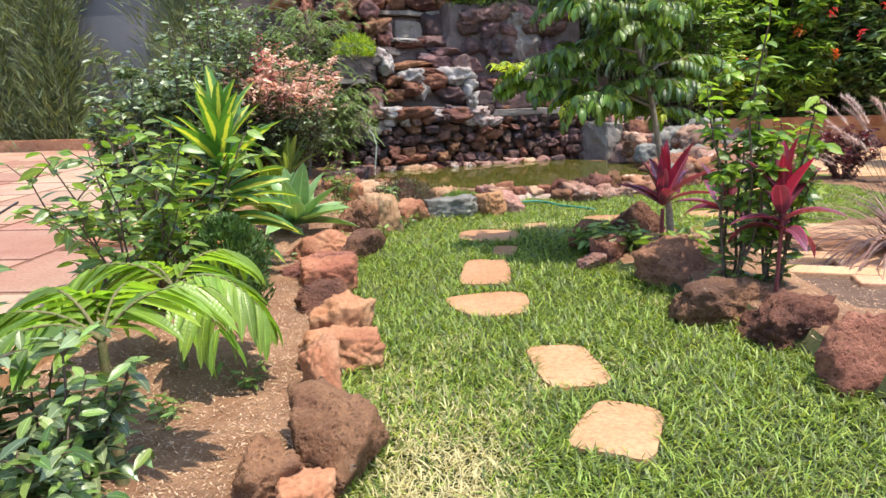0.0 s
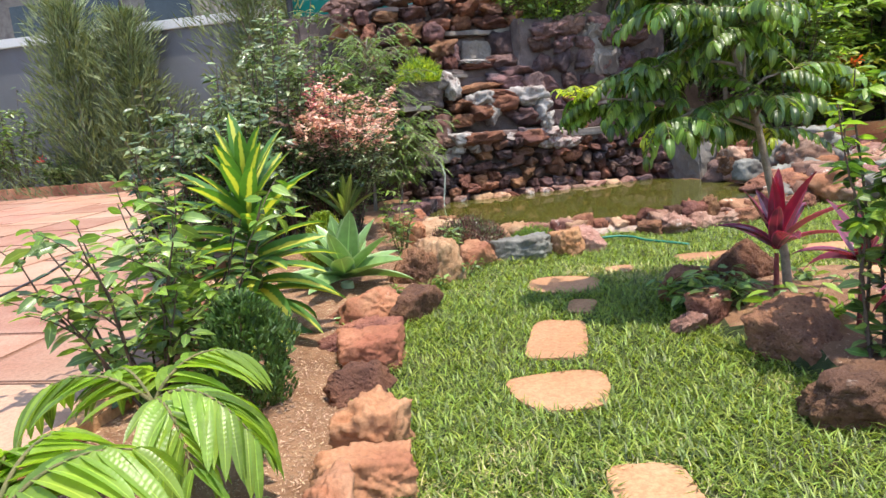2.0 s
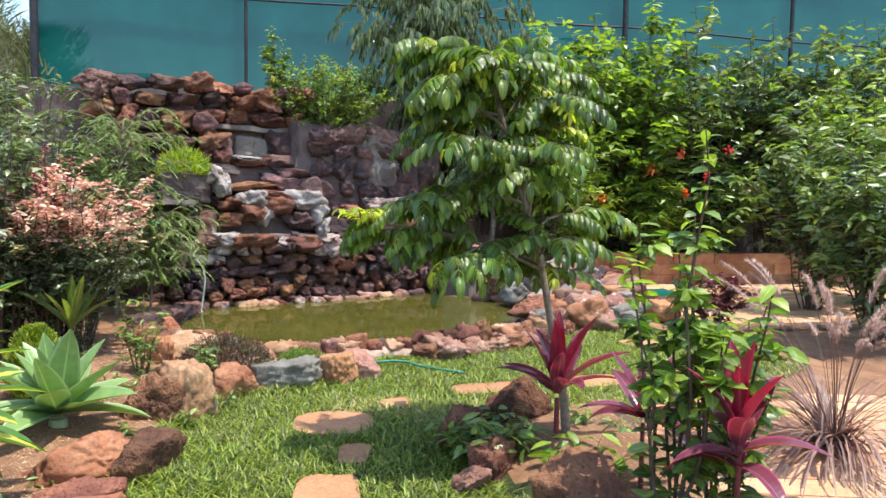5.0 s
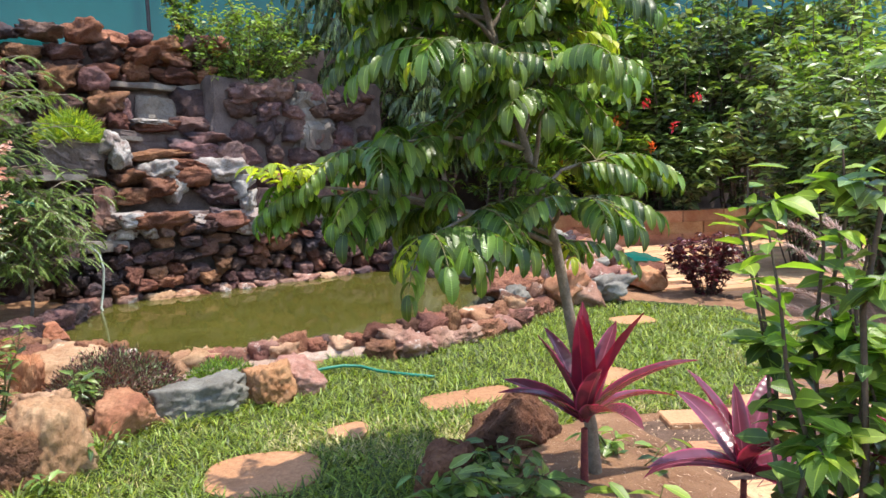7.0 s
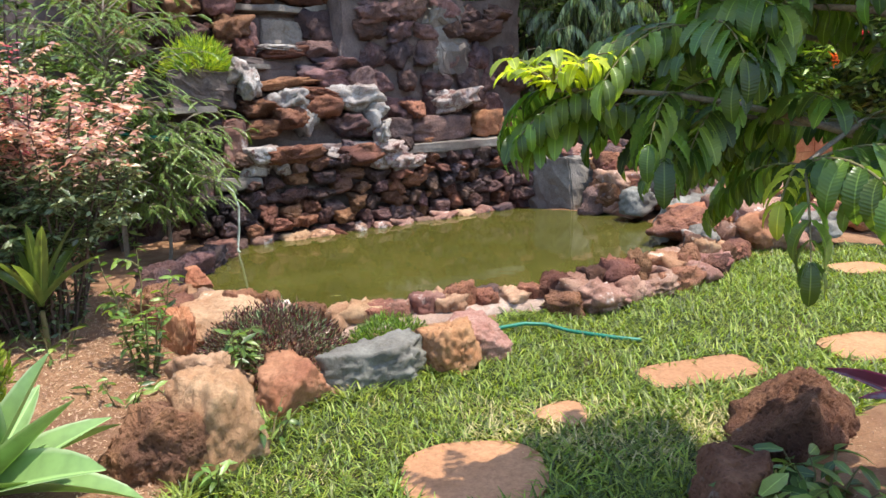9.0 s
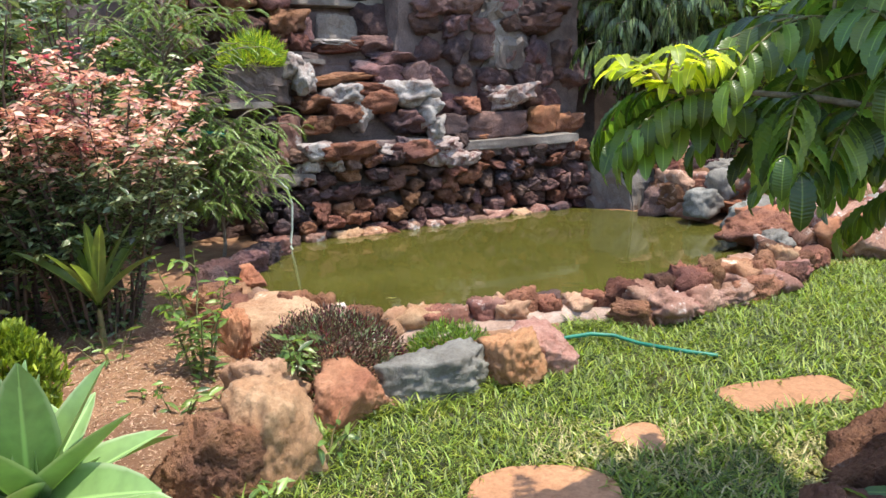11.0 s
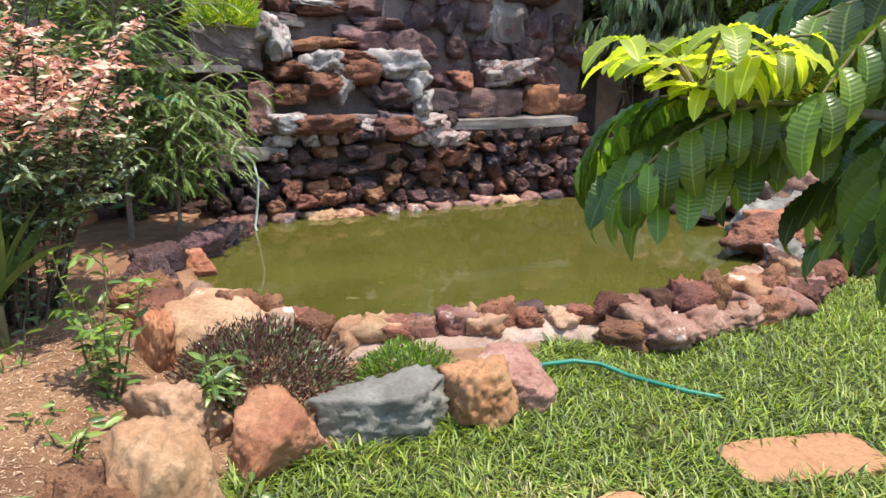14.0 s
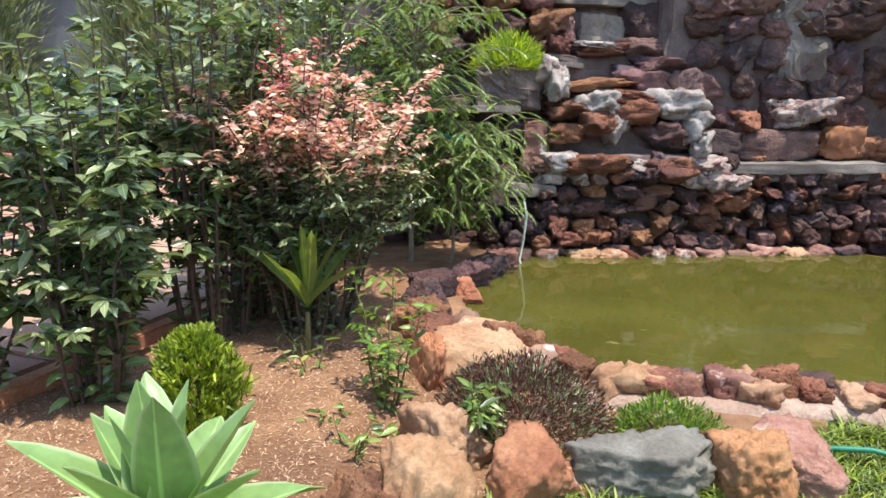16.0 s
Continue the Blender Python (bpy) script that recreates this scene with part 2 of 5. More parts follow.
M["brown_leaf"] = leaf("brown_leaf", (0.075, 0.05, 0.03), (0.13, 0.075, 0.045), rough=0.5, through_light=0.2, glow=(1.4, 1.0, 0.7))
M["conifer"] = leaf("conifer_spray", (0.10, 0.135, 0.05), (0.17, 0.20, 0.085), rough=0.6, through_light=0.2)
M["dark_conifer"] = leaf("dark_conifer_spray", (0.045, 0.10, 0.018), (0.09, 0.16, 0.03), rough=0.55, through_light=0.2)
M["cypress"] = leaf("bright_conifer", (0.15, 0.23, 0.02), (0.30, 0.36, 0.03), rough=0.55, through_light=0.25)
M["plume"] = leaf("grass_plume", (0.52, 0.38, 0.33), (0.66, 0.54, 0.48), rough=0.7, through_light=0.4, glow=(1.1, 1.0, 0.95))
M["purple_blade"] = leaf("purple_blade", (0.17, 0.10, 0.085), (0.28, 0.17, 0.13), rough=0.5, through_light=0.3, glow=(1.3, 0.9, 0.8))
M["orange_petal"] = leaf("orange_petal", (0.75, 0.14, 0.03), (0.82, 0.24, 0.06), rough=0.5, through_light=0.4, glow=(1.2, 0.8, 0.6))
M["red_petal"] = leaf("red_petal", (0.66, 0.04, 0.07), (0.75, 0.08, 0.12), rough=0.5, through_light=0.35, glow=(1.2, 0.7, 0.7))
M["yellow_petal"] = leaf("yellow_petal", (0.75, 0.60, 0.03), (0.80, 0.68, 0.08), rough=0.5, through_light=0.35, glow=(1.1, 1.0, 0.5))


def water_material():
    m, t, b = start("murky_green_water")
    pos = t.nodes.new("ShaderNodeNewGeometry").outputs["Position"]
    n1 = node(t, "TexNoise", Scale=0.9, Detail=5.0, Roughness=0.6)
    n2 = node(t, "TexNoise", Scale=7.0, Detail=3.0)
    n3 = node(t, "TexNoise", Scale=3.2, Detail=6.0, Roughness=0.7, Distortion=1.2)
    links(t, *((pos, n.inputs["Vector"]) for n in (n1, n2, n3)))
    col = ramp(t, n1.outputs[0], (0.060, 0.058, 0.011), (0.085, 0.081, 0.017))
    scum = ramp(t, n3.outputs[0], (0, 0, 0), (1, 1, 1), 0.66, 0.80)
    col = blend(t, scum, col, (0.24, 0.22, 0.09))
    bp = node(t, "Bump", Strength=0.06, Distance=0.02)
    links(t, (n2.outputs[0], bp.inputs["Height"]), (bp.outputs[0], b.inputs["Normal"]), (col, b.inputs["Base Color"]))
    b.inputs["Roughness"].default_value = 0.03
    b.inputs["IOR"].default_value = 1.33
    return m


M["water"] = water_material()


def net_material():
    """Green shade cloth: a fine weave that lets part of the sky through."""
    m, t, b = start("green_shade_net")
    pos = t.nodes.new("ShaderNodeNewGeometry").outputs["Position"]
    n1 = node(t, "TexNoise", Scale=0.7, Detail=4.0)
    n2 = node(t, "TexNoise", Scale=160.0, Detail=2.0)
    links(t, (pos, n1.inputs["Vector"]), (pos, n2.inputs["Vector"]))
    col = ramp(t, n1.outputs[0], (0.006, 0.115, 0.098), (0.012, 0.16, 0.135))
    col = blend(t, 0.4, col, ramp(t, n2.outputs[0], (0.6, 0.6, 0.6), (1, 1, 1)), "MULTIPLY")
    b.inputs["Roughness"].default_value = 0.9
    b.inputs["Specular IOR Level"].default_value = 0.05
    tl = t.nodes.new("ShaderNodeBsdfTranslucent")
    tp = t.nodes.new("ShaderNodeBsdfTransparent")
    m1, m2 = t.nodes.new("ShaderNodeMixShader"), t.nodes.new("ShaderNodeMixShader")
    m1.inputs[0].default_value, m2.inputs[0].default_value = 0.35, 0.045
    links(t, (col, b.inputs["Base Color"]), (col, tl.inputs[0]), (b.outputs[0], m1.inputs[1]), (tl.outputs[0], m1.inputs[2]),
          (m1.outputs[0], m2.inputs[1]), (tp.outputs[0], m2.inputs[2]), (m2.outputs[0], t.nodes["Material Output"].inputs[0]))
    return m


M["net"] = net_material()


# ---- geometry helpers ----
rng = np.random.default_rng(7)


def quads(name, v, f, mat=None, uv=None, smooth=True):
    """A mesh of four-sided faces out of arrays."""
    me = bpy.data.meshes.new(name)
    v, f = np.asarray(v, np.float32), np.asarray(f, np.int32)
    me.vertices.add(len(v))
    me.vertices.foreach_set("co", v.ravel())
    me.loops.add(f.size)
    me.loops.foreach_set("vertex_index", f.ravel())
    me.polygons.add(len(f))
    me.polygons.foreach_set("loop_start", np.arange(0, f.size, 4, dtype=np.int32))
    me.polygons.foreach_set("use_smooth", np.full(len(f), smooth))
    if uv is not None:
        layer = me.uv_layers.new(name="UVMap")
        layer.data.foreach_set("uv", np.asarray(uv, np.float32)[f.ravel()].ravel())
    me.update(calc_edges=True)
    me.validate()
    if mat:
        me.materials.append(mat)
    return me


def thing(name, label, category, at=(0, 0, 0), group="", kind=""):
    ob = new(name)
    ob.empty_display_size = 0.1
    ob.location = at
    return tagged(ob, label, category, group, kind)


def part(name, mesh, parent, label=""):
    ob = new(name, mesh)
    ob.parent = parent
    if label:
        ob["label"] = label
    return ob


def from_bm(name, bm, mat=None, smooth=False):
    me = bpy.data.meshes.new(name)
    bm.to_mesh(me)
    bm.free()
    if smooth:
        me.polygons.foreach_set("use_smooth", np.full(len(me.polygons), True))
    if mat:
        me.materials.append(mat)
    return me


def blade(width=0.3, seg=6, droop=0.3, fold=0.15, shape=(0.5, 0.8), serrate=0.0, wave=0.0):
    """A leaf one metre long along +y: its points, faces and map. droop: radians that it bends down over its length."""
    v, uv = [], []
    ang, y, z = 0.0, 0.0, 0.0
    for i in range(seg + 1):
        s = i / seg
        w = width * 0.5 * max(0.03, (s + 0.02) ** shape[0] * (1 - s) ** shape[1] * 1.9)
        w *= 1 + serrate * (1 if i % 2 else -1)
        lift = fold * w * 2 + wave * width * (0.5 if i % 2 else -0.5)
        for k in (-1, 0, 1):
            v.append((k * w, y - abs(k) * serrate * 0.04, z + (abs(k)) * lift))
            uv.append((0.5 + 0.5 * k, s))
        ang -= droop / seg
        y += math.cos(ang) / seg
        z += math.sin(ang) / seg
    f = []
    for i in range(seg):
        a = 3 * i
        f += [(a, a + 1, a + 4, a + 3), (a + 1, a + 2, a + 5, a + 4)]
    return np.array(v), np.array(f), np.array(uv)


def straw(width=0.1, seg=3, droop=0.8):
    """A narrow blade of grass one metre long, two points wide."""
    v, uv, ang, y, z = [], [], 0.0, 0.0, 0.0
    for i in range(seg + 1):
        s = i / seg
        w = width * 0.5 * (1.0 - 0.85 * s ** 1.6)
        v += [(-w, y, z), (w, y, z)]
        uv += [(0.2, s), (0.8, s)]
        ang -= droop / seg
        y += math.cos(ang) / seg
        z += math.sin(ang) / seg
    f = [(2 * i, 2 * i + 1, 2 * i + 3, 2 * i + 2) for i in range(seg)]
    return np.array(v), np.array(f), np.array(uv)


def frames(d, up=(0, 0, 1), roll=None):
    """Axes with y along each row of d and z as near to up as may be."""
    d = np.asarray(d, float)
    d = d / np.linalg.norm(d, axis=1, keepdims=True)
    u = np.broadcast_to(np.asarray(up, float), d.shape)
    x = np.cross(d, u)
    bad = np.linalg.norm(x, axis=1) < 1e-3
    x[bad] = (1, 0, 0)
    x /= np.linalg.norm(x, axis=1, keepdims=True)
    z = np.cross(x, d)
    if roll is not None:
        c, s = np.cos(roll)[:, None], np.sin(roll)[:, None]
        x, z = x * c + z * s, z * c - x * s
    return np.stack([x, d, z], axis=2)


def scatter(template, p, d, size, up=(0, 0, 1), roll=None, wide=None):
    """The template set at each place p, along d, at each size."""
    tv, tf, tu = template
    p, size = np.asarray(p, float), np.asarray(size, float)
    r = frames(d, up, roll)
    local = np.broadcast_to(tv, (len(p), *tv.shape)).copy()
    if wide is not None:
        local[:, :, 0] *= np.asarray(wide)[:, None]
    v = np.einsum("nij,nkj->nki", r, local) * size[:, None, None] + p[:, None, :]
    f = tf[None] + (np.arange(len(p)) * len(tv))[:, None, None]
    return v.reshape(-1, 3), f.reshape(-1, 4), np.tile(tu, (len(p), 1))


def join(*sets):
    vs, fs, us, n = [], [], [], 0
    for v, f, u in sets:
        vs.append(v), fs.append(f + n), us.append(u)
        n += len(v)
    return np.concatenate(vs), np.concatenate(fs), np.concatenate(us)


def foliage(name, sets, mat, parent, label=""):
    v, f, u = join(*sets)
    ob = part(name, quads(name, v, f, mat, u), parent, label)
    if name in ("foliage", "new_and_lit_growth", "crown"):
        ob["kind"] = "stuff"
    return ob


def tube(points, radii, sides=6):
    """A tapered round stem along points."""
    pts = np.asarray(points, float)
    n = len(pts)
    radii = np.broadcast_to(np.asarray(radii, float), n)
    tan = np.gradient(pts, axis=0)
    r = frames(tan, (0.31, 0.17, 0.93))
    a = np.linspace(0, 2 * np.pi, sides, endpoint=False)
    ring = np.cos(a)[None, :, None] * r[:, None, :, 0] + np.sin(a)[None, :, None] * r[:, None, :, 2]
    v = (pts[:, None, :] + ring * radii[:, None, None]).reshape(-1, 3)
    f = []
    for i in range(n - 1):
        for k in range(sides):
            k2 = (k + 1) % sides
            f.append((i * sides + k, i * sides + k2, (i + 1) * sides + k2, (i + 1) * sides + k))
    uv = np.zeros((len(v), 2))
    return v, np.array(f), uv


def unit(v):
    v = np.asarray(v, float)
    return v / np.linalg.norm(v, axis=-1, keepdims=True)


def curve_pts(a, b, sag=0.0, n=7, wob=0.0):
    """Points from a to b, bowed upwards by sag, wavering by wob."""
    a, b = np.asarray(a, float), np.asarray(b, float)
    s = np.linspace(0, 1, n)[:, None]
    p = a + (b - a) * s
    p[:, 2] += sag * 4 * (s * (1 - s))[:, 0]
    if wob:
        p[1:-1] += rng.normal(0, wob, (n - 2, 3))
    return p


# ---- rocks ----
def rock_mesh(seed, rugged=0.1, level=3, block=False):
    """A rock: a ball cut by a dozen random planes, its edges worn and its skin pitted."""
    g = random.Random(seed * 31 + 5)
    cuts = []
    for k in range(11):
        n = Vector((g.gauss(0, 1), g.gauss(0, 1), g.gauss(0, 1))).normalized()
        cuts.append((n, g.uniform(0.58, 0.95)))
    if block:
        cuts = [(Vector((x + g.gauss(0, 0.12), y + g.gauss(0, 0.12), z + g.gauss(0, 0.1))).normalized(), g.uniform(0.62, 0.74)) for x, y, z in ((1, 0, 0), (-1, 0, 0), (0, 1, 0), (0, -1, 0), (0, 0, 1), (0, 0, -1))]
        cuts += [(Vector((g.choice((-1, 1)), -g.uniform(0.2, 1), g.uniform(-1, 1))).normalized(), g.uniform(0.72, 0.92)) for k in range(5)]
    cuts += [(Vector((0, 0, 1)), g.uniform(0.7, 0.9)), (Vector((0, 0, -1)), 0.8)]
    bm = bmesh.new()
    bmesh.ops.create_icosphere(bm, subdivisions=level, radius=0.5)
    off = Vector((seed * 13.7, seed * 5.1, seed * 9.3))
    for v in bm.verts:
        p = v.co.normalized()
        r = sum((max(0.05, p.dot(n)) / d) ** 34 for n, d in cuts) ** (-1 / 34)
        r = min(r, 1.3)
        q = p * 1.3 + off
        k = 1 + rugged * 1.1 * noise.noise(q * 1.4) + rugged * 0.8 * noise.noise(q * 3.4) + rugged * 0.6 * noise.noise(q * 8.0) + rugged * 0.4 * noise.noise(q * 17.0)
        v.co = p * 0.58 * r * k
    return from_bm("rock", bm, None, True)


ROCKS = [rock_mesh(i, 0.11 + 0.035 * (i % 3), 5, i % 5 == 2) for i in range(14)]
WALL_STONES = [rock_mesh(i + 40, 0.17 + 0.06 * (i % 3), 4, i % 3 == 0) for i in range(14)]
RIM_STONES = [rock_mesh(i + 70, 0.17 + 0.05 * (i % 3), 4, i % 2 == 0) for i in range(14)]
ROCK_SKINS = {}


def rock_of(i, skin, small):
    """The rock shape i in the given skin, one mesh for all alike."""
    key = (i % len(ROCKS), skin, small)
    if key not in ROCK_SKINS:
        me = (ROCKS, WALL_STONES, RIM_STONES)[small][key[0]].copy()
        me.materials.append(M[skin])
        ROCK_SKINS[key] = me
    return ROCK_SKINS[key]


def rock(x, y, w, d, h, skin, shape, turn=0.0, z=None, name="rock", parent=None, tilt=0.0, sink=0.15):
    """A rock whose foot is at z (sunk a little into the ground)."""
    ob = new(name, rock_of(shape, skin, 0 if parent is None else 2 if parent.name.startswith("pond_rim") else 1))
    base = 0.0 if z is None else z
    ob.location = (x, y, base + h * (0.5 - sink))
    ob.scale = (w * 1.12, d * 1.12, h * 1.12)
    ob.rotation_euler = (radians(tilt), radians(tilt * 0.6), radians(turn))
    if parent:
        ob.parent = parent
    return ob


def box(name, x0, x1, y0, y1, z0, z1, mat, bevel=0.01, rough=0.0, cuts=0):
    bm = bmesh.new()
    bmesh.ops.create_cube(bm, size=1.0)
    for v in bm.verts:
        v.co = ((x0 + x1) / 2 + v.co.x * (x1 - x0), (y0 + y1) / 2 + v.co.y * (y1 - y0), (z0 + z1) / 2 + v.co.z * (z1 - z0))
    if cuts:
        bmesh.ops.subdivide_edges(bm, edges=bm.edges, cuts=cuts, use_grid_fill=True)
    if bevel:
        bmesh.ops.bevel(bm, geom=[e for e in bm.edges if e.calc_face_angle(0) > 1], offset=bevel, segments=2, affect="EDGES")
    if rough:
        for v in bm.verts:
            v.co += noise.noise_vector(v.co * 5) * rough
    return from_bm(name, bm, mat)


# ---- ground ----
LEFT_EDGE = [(-0.2, 0.2), (-0.22, 2.7), (-0.33, 3.7), (-0.58, 4.8), (-0.78, 6.2), (-0.74, 7.2), (-0.45, 7.66), (0.25, 8.02), (0.72, 8.35), (0.95, 8.9), (1.7, 9.05), (2.5, 9.5), (3.4, 10.3), (4.2, 10.5)]
RIGHT_EDGE = [(2.3, 0.2), (2.2, 3.3), (2.05, 4.1), (1.9, 4.6), (1.66, 5.25), (1.4, 5.8), (1.45, 6.45), (1.95, 6.95), (2.5, 7.2), (3.2, 7.0), (4.4, 7.5), (5.3, 8.2), (5.2, 9.6), (4.2, 10.5)]
LAWN = LEFT_EDGE + RIGHT_EDGE[::-1]
POND = (0.75, 11.4, 2.45, 1.95, 0.419)
WATER_Z = 0.03


def inside(poly, x, y):
    r = np.zeros(x.shape, bool)
    for (x0, y0), (x1, y1) in zip(poly, poly[1:] + poly[:1]):
        c = (y0 > y) != (y1 > y)
        with np.errstate(divide="ignore", invalid="ignore"):
            r ^= c & (x < (x1 - x0) * (y - y0) / (y1 - y0) + x0)
    return r


def fbm(x, y, s, seed=0):
    """Smooth waves that never line up, for gentle relief."""
    z = np.zeros_like(x)
    g = np.random.default_rng(seed)
    for k in range(9):
        a, w, p = g.uniform(0, 6.28), s * 1.5 ** k, g.uniform(0, 6.28)
        z += np.sin((x * np.cos(a) + y * np.sin(a)) * w + p) / 1.5 ** k
    return z / 3


def in_pond(x, y, grow=0.0):
    cx, cy, a, b, t = POND
    c, s = math.cos(t), math.sin(t)
    u, v = (x - cx) * c + (y - cy) * s, -(x - cx) * s + (y - cy) * c
    return (np.abs(u) / (a + grow)) ** 2.4 + (np.abs(v) / (b + grow)) ** 2.4 < 1


def mound(x, y):
    """How far the planted beds stand above the lawn."""
    left = 0.08 * np.clip((-0.7 - x) / 0.8, 0, 1) * (x < 0)
    right = 0.10 * np.clip((x - 1.45) / 0.4, 0, 1) * np.clip((2.75 - x) / 0.3, 0, 1) * np.clip((6.8 - y) / 0.5, 0, 1)
    return left + right


def make_ground():
    xs, ys = np.arange(-6, 9.01, 0.08), np.arange(-2, 16.01, 0.08)
    xs[0], xs[-1], ys[0], ys[-1] = -400, 400, -400, 400
    gx, gy = np.meshgrid(xs, ys)
    far = (np.abs(gx) > 50) | (np.abs(gy) > 50)
    cx, cy = np.where(far, 0, gx), np.where(far, 0, gy)
    lawn, pond = inside(LAWN, gx, gy), in_pond(gx, gy)
    z = np.where(lawn, -0.01 + 0.008 * fbm(cx, cy, 2, 3), 0.02 + 0.022 * fbm(cx, cy, 3, 4) + 0.012 * fbm(cx, cy, 16, 5))
    z = z + np.where(lawn | far, 0, mound(cx, cy))
    z = np.where(pond, -0.25, z)
    z = np.where(far, -0.05, z)
    z = np.where((gx < -3.1) | ((gx < -1.85) & (gy < 6.1)) | (gx > 5.6) | (gy > 13.3) | ((gx > 2.65) & (gy < 7) & (gy > 4.6)), -0.04, z)
    n = len(xs)
    i = np.arange(len(ys) - 1)[:, None] * n + np.arange(n - 1)[None]
    f = np.stack([i, i + 1, i + n + 1, i + n], axis=2).reshape(-1, 4)
    me = quads("ground", np.stack([gx, gy, z], axis=2).reshape(-1, 3), f)
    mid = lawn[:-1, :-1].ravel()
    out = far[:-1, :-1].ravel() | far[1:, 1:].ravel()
    for k in ("soil", "shaded_lawn_soil", "far_ground"):
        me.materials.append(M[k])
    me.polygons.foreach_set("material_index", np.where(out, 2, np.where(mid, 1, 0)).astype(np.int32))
    tagged(new("ground", me), "reddish soil and lawn ground of the garden", "ground", kind="structure")


make_ground()


def make_water():
    bm = bmesh.new()
    cx, cy, a, b, t = POND
    ring = []
    for k in range(96):
        th = 2 * math.pi * k / 96
        c, s = math.cos(th), math.sin(th)
        u, v = (a + 0.1) * math.copysign(abs(c) ** 0.83, c), (b + 0.1) * math.copysign(abs(s) ** 0.83, s)
        ring.append(bm.verts.new((cx + u * math.cos(t) - v * math.sin(t), cy + u * math.sin(t) + v * math.cos(t), WATER_Z)))
    bm.faces.new(ring)
    tagged(new("water", from_bm("water", bm, M["water"])), "murky olive-green pond water with light scum", "water", kind="structure")


make_water()


# ---- grass ----
STONES = [  # stepping stones: x, y, half width, half depth, turn, squareness, taper
    (1.0, 3.09, 0.165, 0.23, -22, 5, 0.1), (0.86, 3.75, 0.165, 0.265, 10, 5, 0.0), (0.49, 4.77, 0.26, 0.25, 14, 3, -0.25), (0.465, 5.59, 0.185, 0.36, -2, 7, 0.06),
    (0.635, 6.29, 0.10, 0.17, -8, 4, -0.1), (0.5, 6.92, 0.30, 0.265, 0, 2.4, 0.0), (1.01, 7.39, 0.11, 0.12, -38, 3, 0.5), (1.85, 7.72, 0.33, 0.15, 8, 7, 0.0),
    (2.92, 7.86, 0.27, 0.19, 10, 4, 0.1), (4.05, 9.45, 0.22, 0.17, 0, 4, 0.0)]


def make_grass():
    g = np.random.default_rng(11)
    sets, dry = [], []
    for y0, y1, dens, size in ((1.6, 5.0, 8000, 0.07), (5.0, 7.6, 7000, 0.074), (7.6, 10.6, 5000, 0.076)):
        n = int(dens * (y1 - y0) * 6.2)
        x, y = g.uniform(-0.9, 5.3, n), g.uniform(y0, y1, n)
        keep = inside(LAWN, x, y) & ~in_pond(x, y, 0.15)
        for sx, sy, a, b, t, sq, taper in STONES:
            c, s = math.cos(radians(t)), math.sin(radians(t))
            u, v = (x - sx) * c + (y - sy) * s, -(x - sx) * s + (y - sy) * c
            u = u / (1 - taper * v / b)
            keep &= (np.abs(u / (a - 0.004)) ** sq + np.abs(v / (b - 0.004)) ** sq > 1)
        x, y = x[keep], y[keep]
        n = len(x)
        az, lean = g.uniform(0, 6.283, n), g.uniform(0.05, 1.2, n)
        d = np.stack([np.cos(az) * np.sin(lean), np.sin(az) * np.sin(lean), np.cos(lean)], axis=1)
        s = size * g.uniform(0.6, 1.35, n) * (1 + 0.25 * fbm(x, y, 2.5, 8))
        p = np.stack([x, y, np.full(n, -0.012)], axis=1)
        worn = fbm(x, y, 2.2, 21) + 1.4 * np.exp(-(((x - 0.25) / 0.5) ** 2 + ((y - 2.6) / 0.7) ** 2)) > 0.55 + g.uniform(-0.3, 0.5, n)
        tv = straw(0.115, 2, 0.9)
        sets.append(scatter(tv, p[~worn], d[~worn], s[~worn], roll=g.uniform(-0.6, 0.6, (~worn).sum())))
        dry.append(scatter(tv, p[worn], d[worn], s[worn] * 0.8, roll=g.uniform(-0.6, 0.6, worn.sum())))
    for nm, st, mt, lb in (("grass", sets, "grass", "coarse bright green lawn grass"), ("dry_grass", dry, "dry", "dry yellowed patches in the lawn grass")):
        v, f, u = join(*st)
        tagged(new(nm, quads(nm, v, f, M[mt], u)), lb, "grass", kind="stuff")


make_grass()


# ---- stepping stones ----
def flag_mesh(a, b, sq, taper, seed):
    """A flat sawn stone with worn corners and a chipped edge."""
    off = Vector((seed * 3.1, seed * 1.7, 0.5))
    bm = bmesh.new()
    ring = []
    for k in range(72):
        th = 2 * math.pi * k / 72
        c, q = math.cos(th), math.sin(th)
        r = (abs(c) ** sq + abs(q) ** sq) ** (-1 / sq)
        p = Vector((c * r, q * r, 0))
        chip = 1 + 0.05 * noise.noise(p * 1.6 + off) + 0.03 * noise.noise(p * 6 + off)
        ring.append(bm.verts.new((p.x * a * (1 - taper * p.y) * chip, p.y * b * chip, 0.018)))
    face = bm.faces.new(ring)
    bmesh.ops.inset_region(bm, faces=[face], thickness=0.008, depth=0.006)
    skirt = bmesh.ops.extrude_edge_only(bm, edges=[e for e in bm.edges if e.is_boundary])
    for v in skirt["geom"]:
        if isinstance(v, bmesh.types.BMVert):
            v.co.z = -0.03
    return from_bm("stepping_stone", bm, M["step"])


for i, (x, y, a, b, t, sq, taper) in enumerate(STONES):
    ob = new("stepping_stone", flag_mesh(a, b, sq, taper, i))
    ob.location, ob.rotation_euler = (x, y, -0.008), (0, 0, radians(t))
    tagged(ob, "flat buff sandstone stepping stone set in the lawn", "stepping stone", "stepping stones of the lawn path")


